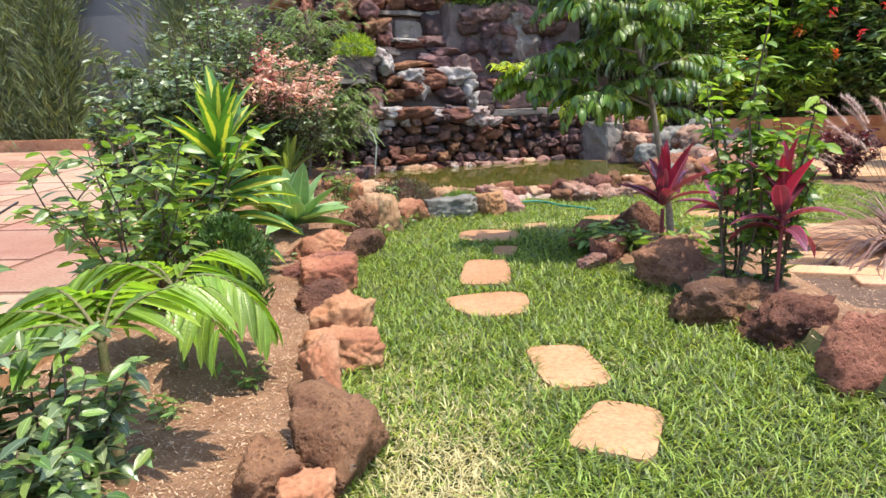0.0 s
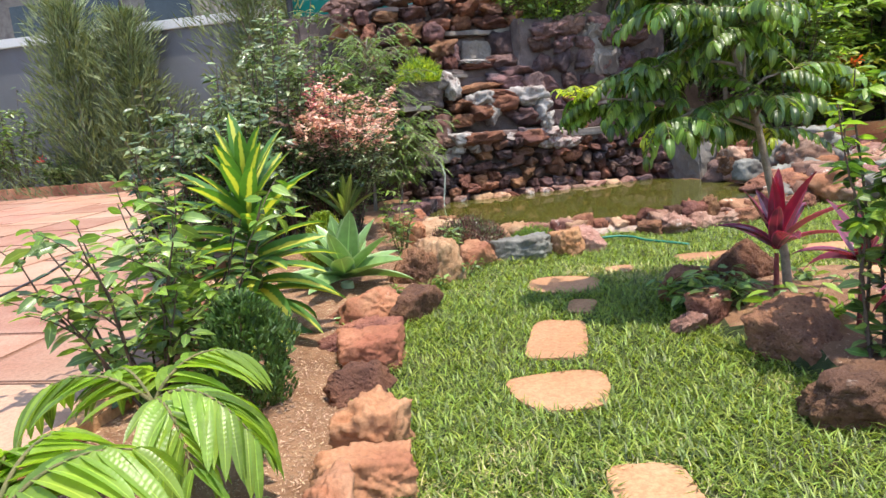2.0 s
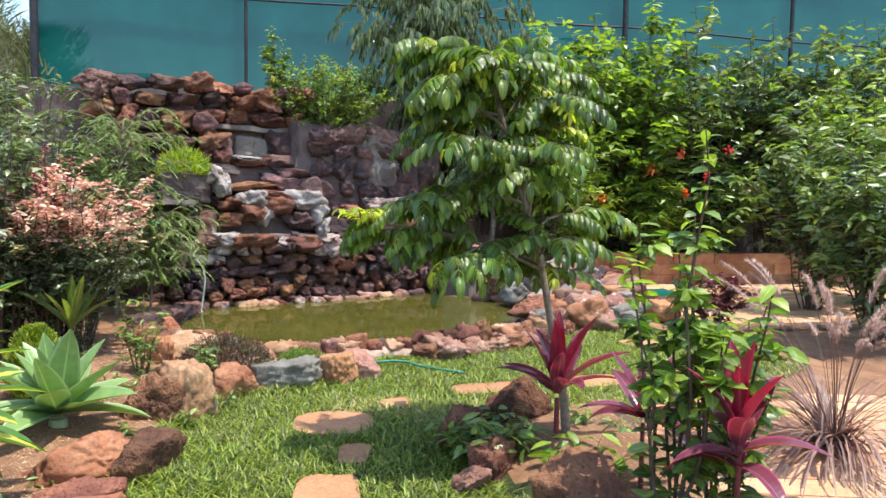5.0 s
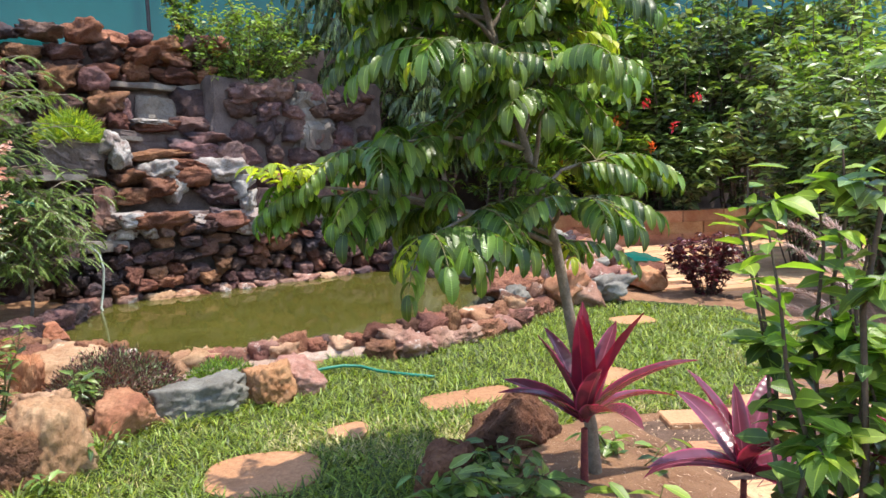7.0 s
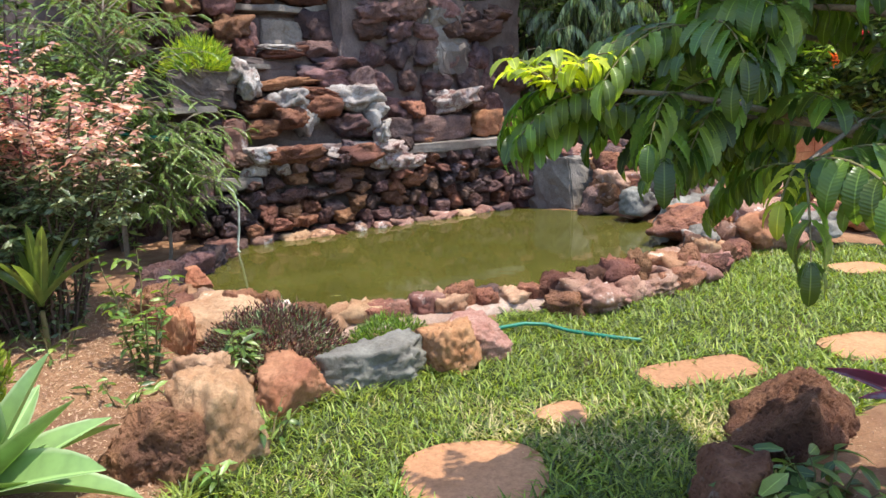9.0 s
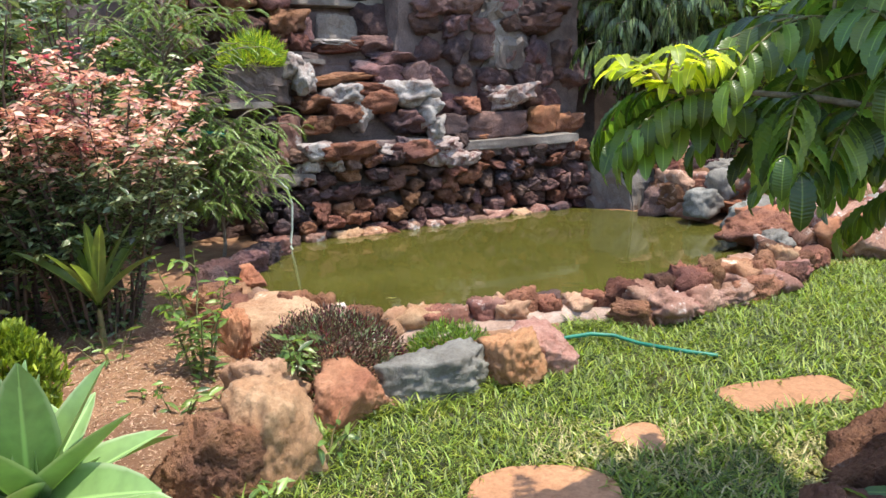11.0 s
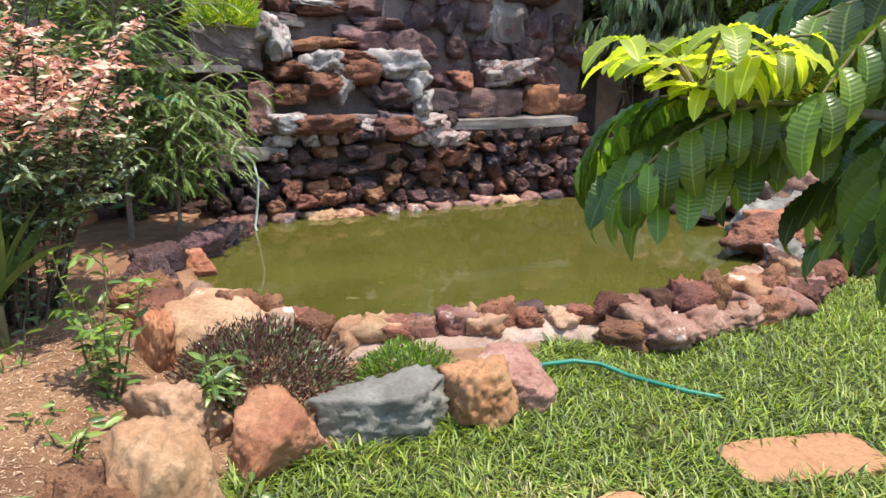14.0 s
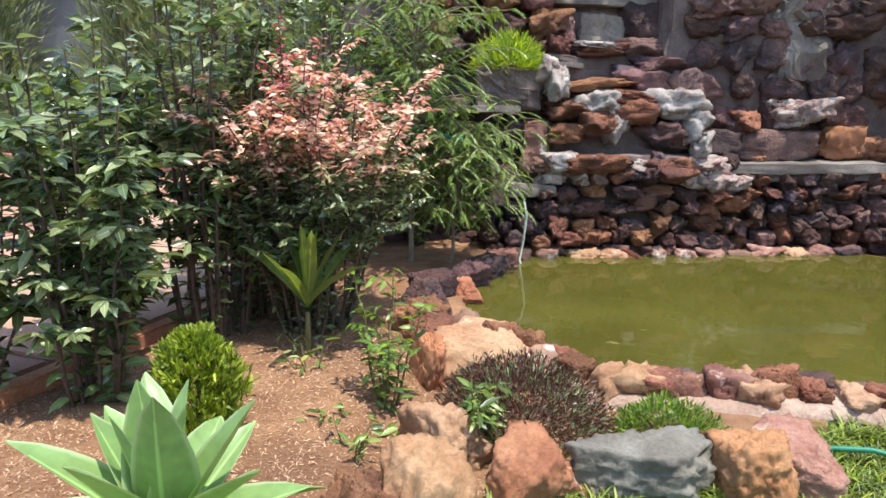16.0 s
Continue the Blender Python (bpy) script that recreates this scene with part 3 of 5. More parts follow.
# ---- border rocks ----
def border(rows, group):
    for i, (x, y, w, d, h, skin, label, turn) in enumerate(rows):
        ob = rock(x, y, w, d, h * 1.18, skin, i + len(group), turn, sink=0.27)
        tagged(ob, label, "rock", group)


border([
    (-0.12, 2.86, 0.36, 0.36, 0.30, "lava", "large pitted red-brown lava rock edging the bed", 20),
    (-0.36, 2.62, 0.22, 0.24, 0.16, "lava", "dark purple-brown lava rock at the bed edge", 60),
    (-0.18, 2.52, 0.20, 0.22, 0.14, "orange_rock", "small orange-brown rock at the bed edge", 10),
    (-0.34, 3.48, 0.15, 0.22, 0.24, "orange_rock", "small upright orange-brown rock edging the bed", 15),
    (-0.24, 3.80, 0.34, 0.34, 0.24, "orange_rock", "smooth orange-brown rock edging the bed", 40),
    (-0.36, 4.12, 0.34, 0.30, 0.30, "orange_rock", "tall smooth orange rock edging the bed", 10),
    (-0.56, 4.72, 0.28, 0.26, 0.20, "lava", "pitted red-brown lava rock edging the bed", 80),
    (-0.66, 5.18, 0.42, 0.34, 0.26, "orange_rock", "wide reddish rock edging the bed", 5),
    (-0.86, 5.52, 0.36, 0.3, 0.20, "lava", "low red lava rock behind the bed edging", 35),
    (-0.62, 6.22, 0.34, 0.30, 0.24, "lava", "low reddish lava rock edging the bed", 65),
    (-0.90, 6.15, 0.44, 0.34, 0.28, "orange_rock", "broad reddish rock edging the bed", 20),
    (-0.84, 7.18, 0.34, 0.34, 0.40, "lava", "dark maroon pitted lava rock by the lawn", 0),
    (-0.60, 7.32, 0.34, 0.40, 0.44, "tan_rock", "tall tan rock with orange lichen by the lawn", 30),
    (-0.72, 7.92, 0.36, 0.34, 0.30, "tan_rock", "rounded tan rock at the bed edge", 70),
    (-0.31, 7.82, 0.34, 0.30, 0.27, "orange_rock", "rounded brown boulder beside the lawn", 0),
    (0.09, 8.02, 0.50, 0.28, 0.24, "grey_rock", "angular grey stone leaning beside the lawn", 10),
    (0.54, 8.14, 0.30, 0.30, 0.30, "orange_rock", "blocky brown rock with flat top by the lawn", 25),
    (0.70, 8.30, 0.30, 0.26, 0.22, "pink_rock", "flat brown rock behind the hose end", 50),
], "rocks edging the planted bed")
border([
    (1.76, 5.26, 0.38, 0.34, 0.30, "lava", "large orange-brown pitted lava rock edging the bed", 10),
    (1.96, 4.55, 0.52, 0.36, 0.28, "lava", "wide red-brown lava rock edging the bed", 40),
    (2.13, 4.10, 0.46, 0.34, 0.28, "lava", "dark grey-brown pitted lava rock edging the bed", 20),
    (2.22, 3.52, 0.27, 0.28, 0.34, "lava", "pale brown pitted rock edging the bed", 60),
    (1.44, 5.82, 0.24, 0.22, 0.26, "lava", "small upright pitted lava rock by the lawn", 35),
    (1.28, 5.70, 0.14, 0.14, 0.13, "pink_rock", "small rock in the grass", 0),
    (1.36, 6.52, 0.28, 0.24, 0.24, "lava", "dark lava rock in the shade by the lawn", 45),
    (1.92, 6.92, 0.42, 0.34, 0.36, "lava", "dark brown pitted lava rock beside the lawn", 15),
], "rocks edging the right-hand bed")

# ---- pond rim ----
RIM = np.array([(-1.6, 10.3), (-1.35, 9.5), (-0.75, 9.05), (-0.15, 8.88), (0.4, 8.98), (1.0, 9.15), (1.6, 9.15), (2.2, 9.4), (2.8, 9.85), (3.4, 10.5), (3.85, 11.2)])


def along(path, s):
    seg = np.linalg.norm(np.diff(path, axis=0), axis=1)
    cum = np.concatenate([[0], np.cumsum(seg)])
    return np.array([np.interp(s * cum[-1], cum, path[:, k]) for k in (0, 1)])


def make_rim():
    g = random.Random(5)
    host = thing("pond_rim", "rim of mortared reddish rocks round the pond", "pond rim", kind="structure")
    for n, s0, out, h0, wide, skins in ((38, 0.14, 0.0, 0.22, (0.17, 0.3), ("pink_rock", "lava", "lava", "tan_rock")), (20, 0.52, -0.2, 0.15, (0.2, 0.38), ("pink_rock", "lava", "lava", "pink_rock")),
                                        (22, 0.2, 0.16, 0.12, (0.14, 0.28), ("lava", "lava_dark", "pink_rock"))):
        for i in range(n):
            s = s0 + (1 - s0) * (i + 0.5 + g.uniform(-0.3, 0.3)) / n
            p, q = along(RIM, s), along(RIM, min(1, s + 0.01))
            t = unit(q - p) if s < 0.99 else np.array([0.5, 0.86])
            nrm = np.array([-t[1], t[0]])
            p = p + nrm * (out + g.uniform(-0.05, 0.05))
            rock(p[0], p[1], g.uniform(*wide), g.uniform(0.13, 0.24), h0 * g.uniform(0.7, 1.5), g.choice(skins), g.randrange(14), math.degrees(math.atan2(t[1], t[0])) + g.uniform(-30, 30), 0.0, "stone", host, g.uniform(-14, 14))
    # mortar bed between the stones
    c = [along(RIM, s) for s in np.linspace(0.1, 1, 40)]
    v = tube([(x, y, -0.02) for x, y in c], 0.2, 8)
    v[0][:, 2] = v[0][:, 2] * 0.42 + 0.005
    part("mortar_bed", quads("mortar_bed", *v[:2], M["pale_mortar"]), host)


make_rim()
for x, y, w, d, h, skin, label, turn, tilt in [
        (-0.82, 8.92, 0.74, 0.40, 0.34, "tan_rock", "large flat-topped tan boulder at the pond edge", -16, 0),
        (-1.12, 8.66, 0.12, 0.34, 0.38, "orange_rock", "upright thin orange slab stone in the bed", 40, 14),
        (-1.42, 9.35, 0.36, 0.32, 0.36, "lava", "round brown rock at the pond edge", 0, 0),
        (-1.27, 9.1, 0.28, 0.26, 0.28, "lava", "brown rock beside the flat boulder", 40, 0),
        (-1.55, 9.8, 0.32, 0.28, 0.34, "lava_dark", "dark rock at the pond edge", 10, 0),
        (-1.45, 10.35, 0.26, 0.24, 0.22, "orange_rock", "small orange rock at the waterline", 10, 0),
        (-1.65, 10.2, 0.34, 0.3, 0.34, "lava_dark", "dark rock beneath the ferny fronds", 50, 0),
        (-1.62, 10.8, 0.30, 0.26, 0.28, "lava_dark", "dark waterline rock below the wall", 30, 0),
        (-1.5, 11.2, 0.34, 0.28, 0.26, "lava_dark", "dark waterline rock below the wall", 70, 0),
        (-1.45, 11.6, 0.30, 0.28, 0.24, "pink_rock", "pale waterline rock below the wall", 20, 0)]:
    tagged(rock(x, y, w, d, h, skin, int(abs(x) * 7 + y), turn, tilt=tilt), label, "rock", "boulders at the pond edge")

# ---- rubble bank to the right of the pond ----
g = random.Random(9)
bank = thing("rock_bank", "bank of mortared pale and brown rocks beside the pond", "rock bank", kind="structure")
for i in range(90):
    x = g.uniform(2.5, 5.4)
    y = g.uniform(10.3, 13.3)
    if in_pond(np.array(x), np.array(y), 0.05) or y < 9.2 + 0.55 * (x - 2.2) or y > 13.2 - 0.1 * x:
        continue
    edge = max(0.0, 1 - abs(y - (11.8 + 0.2 * x)) / 1.6)
    w = g.uniform(0.28, 0.62)
    rock(x, y, w, w * g.uniform(0.7, 1), w * g.uniform(0.5, 0.8), g.choice(("pink_rock", "pink_rock", "lava", "grey_rock", "orange_rock")), g.randrange(12), g.uniform(0, 180), 0.10 + 0.28 * edge * g.random(), "stone", bank, g.uniform(-15, 15), 0.25)

for i in range(54):
    s, q = g.random(), g.random()
    x, y = 2.95 + 2.1 * s + 0.2 * q, 13.45 - 0.7 * s - 0.85 * q
    w = g.uniform(0.26, 0.55)
    rock(x, y, w, w * g.uniform(0.7, 1), w * g.uniform(0.5, 0.85), g.choice(("pink_rock", "lava", "lava", "grey_rock", "orange_rock", "lava_dark")), g.randrange(12), g.uniform(0, 180), 0.05 + (0.75 - 0.35 * s) * (1 - q) * g.uniform(0.5, 1), "stone", bank, g.uniform(-15, 15), 0.3)
part("heap_core", box("heap_core", 3.0, 5.0, 12.85, 13.8, -0.1, 0.5, M["mortar"], 0.15), bank)

# ---- rock wall with the cascade ----
WALL_A = radians(24)
WU, WN = np.array([math.cos(WALL_A), math.sin(WALL_A)]), np.array([math.sin(WALL_A), -math.cos(WALL_A)])
W0 = np.array([-1.45, 12.25])


def wall_xy(u, out=0.0):
    return W0 + WU * u + WN * out


def wall_rock(u, z, w, h, skin, g, out=0.0, d=None, parent=None, tilt=9):
    x, y = wall_xy(u, out)
    d = d or w * g.uniform(0.7, 1.0)
    return rock(x, y, w, d, h, skin, g.randrange(14), math.degrees(WALL_A) + g.uniform(-14, 14), z, "stone", parent, g.uniform(-tilt, tilt), 0.02)


def wall_block(name, u0, u1, back, front, z0, z1, mat, rough=0.03, lean=0.0):
    """A block of masonry in the wall's own directions, its face uneven and leaning back by lean."""
    me = box(name, u0, u1, -front, back, z0, z1, M[mat], 0.02, 0.0, 9)
    for v in me.vertices:
        p = Vector(v.co)
        p += noise.noise_vector(p * 2.6) * rough + noise.noise_vector(p * 9) * rough * 0.5 + noise.noise_vector(p * 23) * rough * 0.25
        q = wall_xy(p.x, -p.y - lean * (p.z - z0))
        v.co = (q[0], q[1], p.z)
    return me


def courses(g, host, u0, u1, z0, top, out, high, wide, skins, crest=None, depth=0.26, gap=0.05):
    """Rows of uneven rubble laid one on another; crest: skins of the top row."""
    z = z0
    while z < top - 0.04:
        h = g.uniform(*high)
        u = u0 - g.uniform(0, 0.15)
        while u < u1:
            w = g.uniform(*wide)
            hh = h * g.uniform(0.8, 1.12)
            skin = g.choice(crest if crest and z + h > top - 0.05 else skins)
            wall_rock(u + w / 2, z + g.uniform(-0.035, 0.035), w * g.uniform(0.84, 0.98), hh, skin, g, out + g.uniform(-0.07, 0.06), depth, host, 13)
            if g.random() < 0.3:
                wall_rock(u + w, z + g.uniform(0, h * 0.6), g.uniform(0.07, 0.12), g.uniform(0.05, 0.1), g.choice(skins), g, out + 0.02, 0.12, host, 25)
            u += w + gap * g.random()
        z += h


rock_wall = thing("wall_rock", "tall garden wall of dark red lava rocks in mortar with a cascade", "rock wall", kind="structure")
gw = random.Random(33)
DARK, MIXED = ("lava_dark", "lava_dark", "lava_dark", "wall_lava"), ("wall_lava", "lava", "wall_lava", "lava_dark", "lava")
for name, u0, u1, back, front, z0, z1, mat, rough in (
        ("core", -0.3, 2.3, 1.2, -0.16, -0.3, 0.94, "mortar", 0.04), ("recess_core", 2.2, 4.3, 1.2, -0.22, -0.3, 0.84, "mortar", 0.04),
        ("upper_core", -1.9, 1.9, 2.4, -1.2, 0.5, 3.2, "mortar", 0.06), ("side_core", 1.7, 4.5, 2.4, -0.62, 0.5, 2.9, "mortar", 0.08),
        ("left_core", -2.4, -0.1, 1.6, -0.5, -0.2, 1.5, "mortar", 0.05)):
    part(name, wall_block(name, u0, u1, back, front, z0, z1, mat, rough), rock_wall)
# the lower face over the pond, then the smaller stones under the slab
courses(gw, rock_wall, 0.2, 2.2, -0.06, 0.98, 0.0, (0.14, 0.2), (0.17, 0.33), MIXED, ("lime_rock", "lava", "wall_lava"))
courses(gw, rock_wall, -0.4, 0.3, -0.06, 0.62, -0.05, (0.14, 0.2), (0.16, 0.3), DARK)
courses(gw, rock_wall, 2.1, 4.2, -0.06, 0.78, -0.08, (0.12, 0.18), (0.14, 0.28), ("lava_dark", "wall_lava", "lava"))
for k in range(13):
    wall_rock(0.0 + 0.3 * k + gw.uniform(-0.08, 0.08), -0.06, gw.uniform(0.16, 0.32), gw.uniform(0.12, 0.2), gw.choice(("pink_rock", "lava", "tan_rock", "lava_dark")), gw, 0.14 + gw.uniform(-0.05, 0.06), 0.2, rock_wall, 14)
part("ledge_slab", wall_block("ledge_slab", 2.14, 4.0, 0.55, 0.06, 0.88, 0.99, "concrete", 0.02), rock_wall, "grey concrete ledge slab over the pond")
# underside strip in the shade-darkened mortar colour
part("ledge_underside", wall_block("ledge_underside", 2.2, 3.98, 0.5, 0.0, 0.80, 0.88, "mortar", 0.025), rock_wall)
part("pool_lip", wall_block("pool_lip", 0.2, 2.2, 0.6, -0.02, 0.98, 1.06, "lime_crust", 0.05), rock_wall, "pale lime-crusted lip of the cascade")
for u, z, w, h, skin in ((0.40, 0.92, 0.36, 0.2, "lime_rock"), (2.0, 0.74, 0.38, 0.32, "lime_rock"), (2.2, 0.68, 0.34, 0.2, "lime_rock"), (1.62, 0.8, 0.46, 0.26, "lava"), (0.78, 0.88, 0.52, 0.2, "lava")):
    wall_rock(u, z, w, h, skin, gw, 0.05, 0.32, rock_wall)
part("side_slab", wall_block("side_slab", -0.12, 0.36, 0.5, 0.08, 0.64, 0.78, "concrete", 0.03), rock_wall)
# bare panel that turns the corner towards the bank
part("panel", wall_block("panel", 4.18, 4.62, 0.1, 0.86, -0.2, 0.70, "concrete", 0.05), rock_wall, "bare grey concrete panel at the waterline")
courses(gw, rock_wall, 4.5, 5.3, -0.1, 0.72, 0.55, (0.2, 0.3), (0.24, 0.42), ("lava", "orange_rock", "lava_dark", "pink_rock"), None, 0.4)


def cascade():
    """Stepped falls: treads on risers, set back one behind the other, crusted with lime where the water ran."""
    for u0, u1, z0, z1, front, rough in ((0.28, 1.98, 0.95, 1.42, -0.34, 0.04), (0.3, 1.95, 1.3, 1.8, -0.5, 0.05), (0.3, 2.0, 1.7, 2.16, -0.72, 0.05), (0.5, 2.0, 2.1, 2.66, -1.1, 0.04)):
        part("fall_riser", wall_block("fall_riser", u0, u1, 1.8, front, z0, z1, "mortar", rough), rock_wall)
    part("fall_left_pier", wall_block("fall_left_pier", 0.03, 0.27, 0.9, -0.08, 0.9, 1.42, "pink_rock", 0.05), rock_wall)
    # u from, u to, foot, top, set back, skin
    low = [(0.26, 0.70, 1.20, 1.39, 0.20, "lava"), (0.32, 0.75, 1.43, 1.60, 0.34, "lava"), (0.48, 1.15, 1.74, 1.86, 0.42, "lava"), (0.66, 1.0, 1.30, 1.49, 0.16, "lava"),
           (1.02, 1.48, 1.38, 1.61, 0.22, "lava"), (1.02, 1.48, 1.62, 1.74, 0.30, "lava"), (1.15, 1.73, 1.78, 1.97, 0.50, "lava_dark"), (1.36, 1.93, 1.91, 2.08, 0.60, "lava_dark"),
           (1.61, 2.04, 1.70, 1.96, 0.46, "lava_dark"), (1.40, 1.75, 1.16, 1.36, 0.26, "lava_dark"), (0.75, 1.33, 2.12, 2.25, 0.80, "lava"), (1.3, 1.9, 2.1, 2.3, 0.86, "lava_dark")]
    crust = [(0.74, 1.12, 1.56, 1.74, 0.30), (0.68, 0.96, 1.46, 1.66, 0.26), (0.92, 1.14, 1.22, 1.52, 0.22), (1.46, 1.94, 1.46, 1.70, 0.22), (1.72, 1.92, 1.2, 1.5, 0.20),
             (0.22, 0.42, 1.86, 2.08, 0.32), (0.30, 0.52, 1.66, 1.92, 0.28), (0.76, 1.3, 2.22, 2.29, 0.79), (1.84, 2.02, 1.0, 1.24, 0.1)]
    for u0, u1, z0, z1, back, skin in low + [(*c, "lime_crust") for c in crust]:
        wall_rock((u0 + u1) / 2, z0, (u1 - u0) * 1.08, (z1 - z0) * 1.2, skin, gw, -back, 0.42, rock_wall, 7)
    part("fall_sill", wall_block("fall_sill", 0.36, 0.78, 0.9, -0.58, 2.0, 2.06, "concrete", 0.02), rock_wall)
    part("top_lip", wall_block("top_lip", 0.40, 1.85, 1.9, -1.0, 2.72, 2.80, "concrete", 0.05), rock_wall, "curved mortar lip at the head of the falls")
    part("top_niche", wall_block("top_niche", 0.80, 1.38, 1.6, -1.06, 2.26, 2.62, "concrete", 0.06), rock_wall)
    wall_rock(1.72, 2.28, 0.6, 0.46, "lava_dark", gw, -1.02, 0.4, rock_wall, 4)
    wall_rock(0.62, 2.3, 0.28, 0.3, "lava_dark", gw, -1.02, 0.3, rock_wall)
    # rocks above and beside the falls
    courses(gw, rock_wall, -1.3, 1.9, 2.8, 3.36, -1.12, (0.17, 0.24), (0.26, 0.5), MIXED, MIXED, 0.4)
    courses(gw, rock_wall, -0.9, 0.45, 2.1, 2.85, -0.95, (0.2, 0.32), (0.26, 0.46), MIXED, None, 0.4)
    # shaded return wall beside the falls, its shade put into darker stone skins
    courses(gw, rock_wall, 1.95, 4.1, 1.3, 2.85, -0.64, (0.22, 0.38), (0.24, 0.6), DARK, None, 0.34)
    for u, z, w, h, skin in ((2.95, 0.98, 1.05, 0.38, "lava_dark"), (3.2, 1.38, 0.6, 0.26, "lime_rock"), (2.3, 1.0, 0.4, 0.34, "lava_dark"), (3.75, 1.0, 0.46, 0.4, "orange_rock"), (4.1, 0.95, 0.4, 0.28, "lava"), (2.62, 1.34, 0.24, 0.2, "lava"), (2.72, 0.98, 0.2, 0.08, "orange_rock")):
        wall_rock(u, z, w, h, skin, gw, -0.42, 0.36, rock_wall, 4)
    part("mortar_smear", wall_block("mortar_smear", 2.95, 3.5, 0.6, -0.5, 1.9, 2.75, "concrete", 0.12), rock_wall, "rough grey mortar column on the return wall")


cascade()
part("planter_box", wall_block("planter_box", -0.46, 0.22, 0.5, -0.26, 1.52, 1.98, "mortar", 0.07), rock_wall, "mortared planter box beside the falls")
part("shelf_slab", wall_block("shelf_slab", -0.9, 0.0, 0.6, -0.16, 1.52, 1.59, "concrete", 0.012), rock_wall)
courses(gw, rock_wall, -2.2, -0.1, 0.0, 1.5, -0.5, (0.17, 0.23), (0.22, 0.45), DARK, None, 0.3)

# ---- fence of shade net ----
FY, FX0, FX1, FZ0 = 16.9, -5.4, 18.0, 3.85
fence = thing("fence", "tall green shade-net fence on dark metal posts", "fence", (0, FY, 0), kind="structure")


def make_net():
    xs, zs = np.linspace(FX0, FX1, 90), np.linspace(FZ0 - 0.5, FZ0 + 3.6, 24)
    gx, gz = np.meshgrid(xs, zs)
    gy = 0.04 * fbm(gx, gz, 1.1, 2) + 0.01 * fbm(gx, gz, 6, 3)
    n = len(xs)
    i = np.arange(len(zs) - 1)[:, None] * n + np.arange(n - 1)[None]
    f = np.stack([i, i + 1, i + n + 1, i + n], axis=2).reshape(-1, 4)
    ob = part("net", quads("net", np.stack([gx, gy, gz], axis=2).reshape(-1, 3), f, M["net"]), fence, "taut green shade netting")


make_net()
for x, r in ((FX0, 0.075), (-1.35, 0.035), (2.6, 0.035), (6.9, 0.06), (11.0, 0.05), (15.0, 0.05)):
    part("post", quads("post", *tube([(x, -0.1, FZ0 - 0.9), (x, -0.1, FZ0 + 1.5), (x, -0.1, FZ0 + 3.7)], r, 8)[:2], M["dark_metal"]), fence)
for z in (FZ0 + 1.85, FZ0 + 3.6):
    part("rail", quads("rail", *tube([(x, -0.1, z + 0.03 * math.sin(x) - 0.02 * x) for x in np.linspace(FX0, FX1, 20)], 0.022, 6)[:2], M["dark_metal"]), fence)
part("bank", box("bank", -3.2, 3.0, -0.9, 0.1, 0.0, 2.75, M["mortar"], 0.05, 0.0, 0), fence)
part("retaining_top", box("retaining_top", FX0 - 0.3, FX1, -0.25, 0.4, -0.1, FZ0 - 0.05, M["mortar"], 0.03), fence)

# ---- left: paving, kerb, wall, far house ----
paving = thing("paving_left", "pink and buff square flagstone paving with dark joints", "paving", kind="structure")
PAVE_Z = 0.15
part("bed", box("bed", -22, -3.05, -2, 17.6, -0.2, PAVE_Z - 0.012, M["joint"], 0), paving)
part("bed_edge", box("bed_edge", -3.05, -1.9, -2, 6.05, -0.2, PAVE_Z - 0.012, M["joint"], 0), paving)
for x0, x1, y0, y1 in ((-1.9, -1.78, -2, 6.17), (-3.05, -1.9, 6.05, 6.17), (-3.05, -2.93, 6.17, 17.3)):
    part("edging", box("edging", x0, x1, y0, y1, -0.2, PAVE_Z + 0.035, M["orange_rock"], 0.012), paving, "terracotta edging")
gp = random.Random(4)
tile_mesh = box("paver", -0.59, 0.59, -0.59, 0.59, -0.03, 0.03, M["paver"], 0.012)
for i in range(-1, 14):
    for k in range(15 if i >= 0 else 6):
        ob = new("paver", tile_mesh)
        ob.location = (-3.7 - 1.215 * i, -1.2 + 1.215 * k + (0.3 if i % 2 else 0), PAVE_Z + gp.uniform(-0.003, 0.003))
        ob.parent = paving
kerb = tagged(new("kerb", box("kerb", -22, -5.0, 17.3, 17.6, -0.1, 0.4, M["orange_rock"], 0.02, 0.0, 0)), "low brown kerb of the planted strip", "kerb", kind="structure")
wall_far = thing("wall_north", "grey painted boundary wall with a white coping", "wall", kind="structure")
part("wall_face", box("wall_face", -24, -3.6, 19.2, 19.5, -0.2, 4.25, M["grey_wall"], 0.01), wall_far)
part("coping", box("coping", -24, -3.55, 19.1, 19.6, 4.25, 4.5, M["white_paint"], 0.02), wall_far, "white coping")
house = thing("house", "distant pale house with a flat roof and dark windows", "house", (-19, 30, 0))
part("wall", box("wall", -7, 6, -3, 5, -0.2, 8.0, M["concrete"], 0.02), house)
part("roof", box("roof", -7.4, 6.4, -3.4, 5.4, 8.0, 8.3, M["white_paint"], 0.02), house)
for x in (-5.2, -2.2, 0.8, 3.8):
    part("window", box("window", x, x + 1.9, -3.04, -2.9, 5.2, 7.0, M["glass_dark"], 0.01), house)


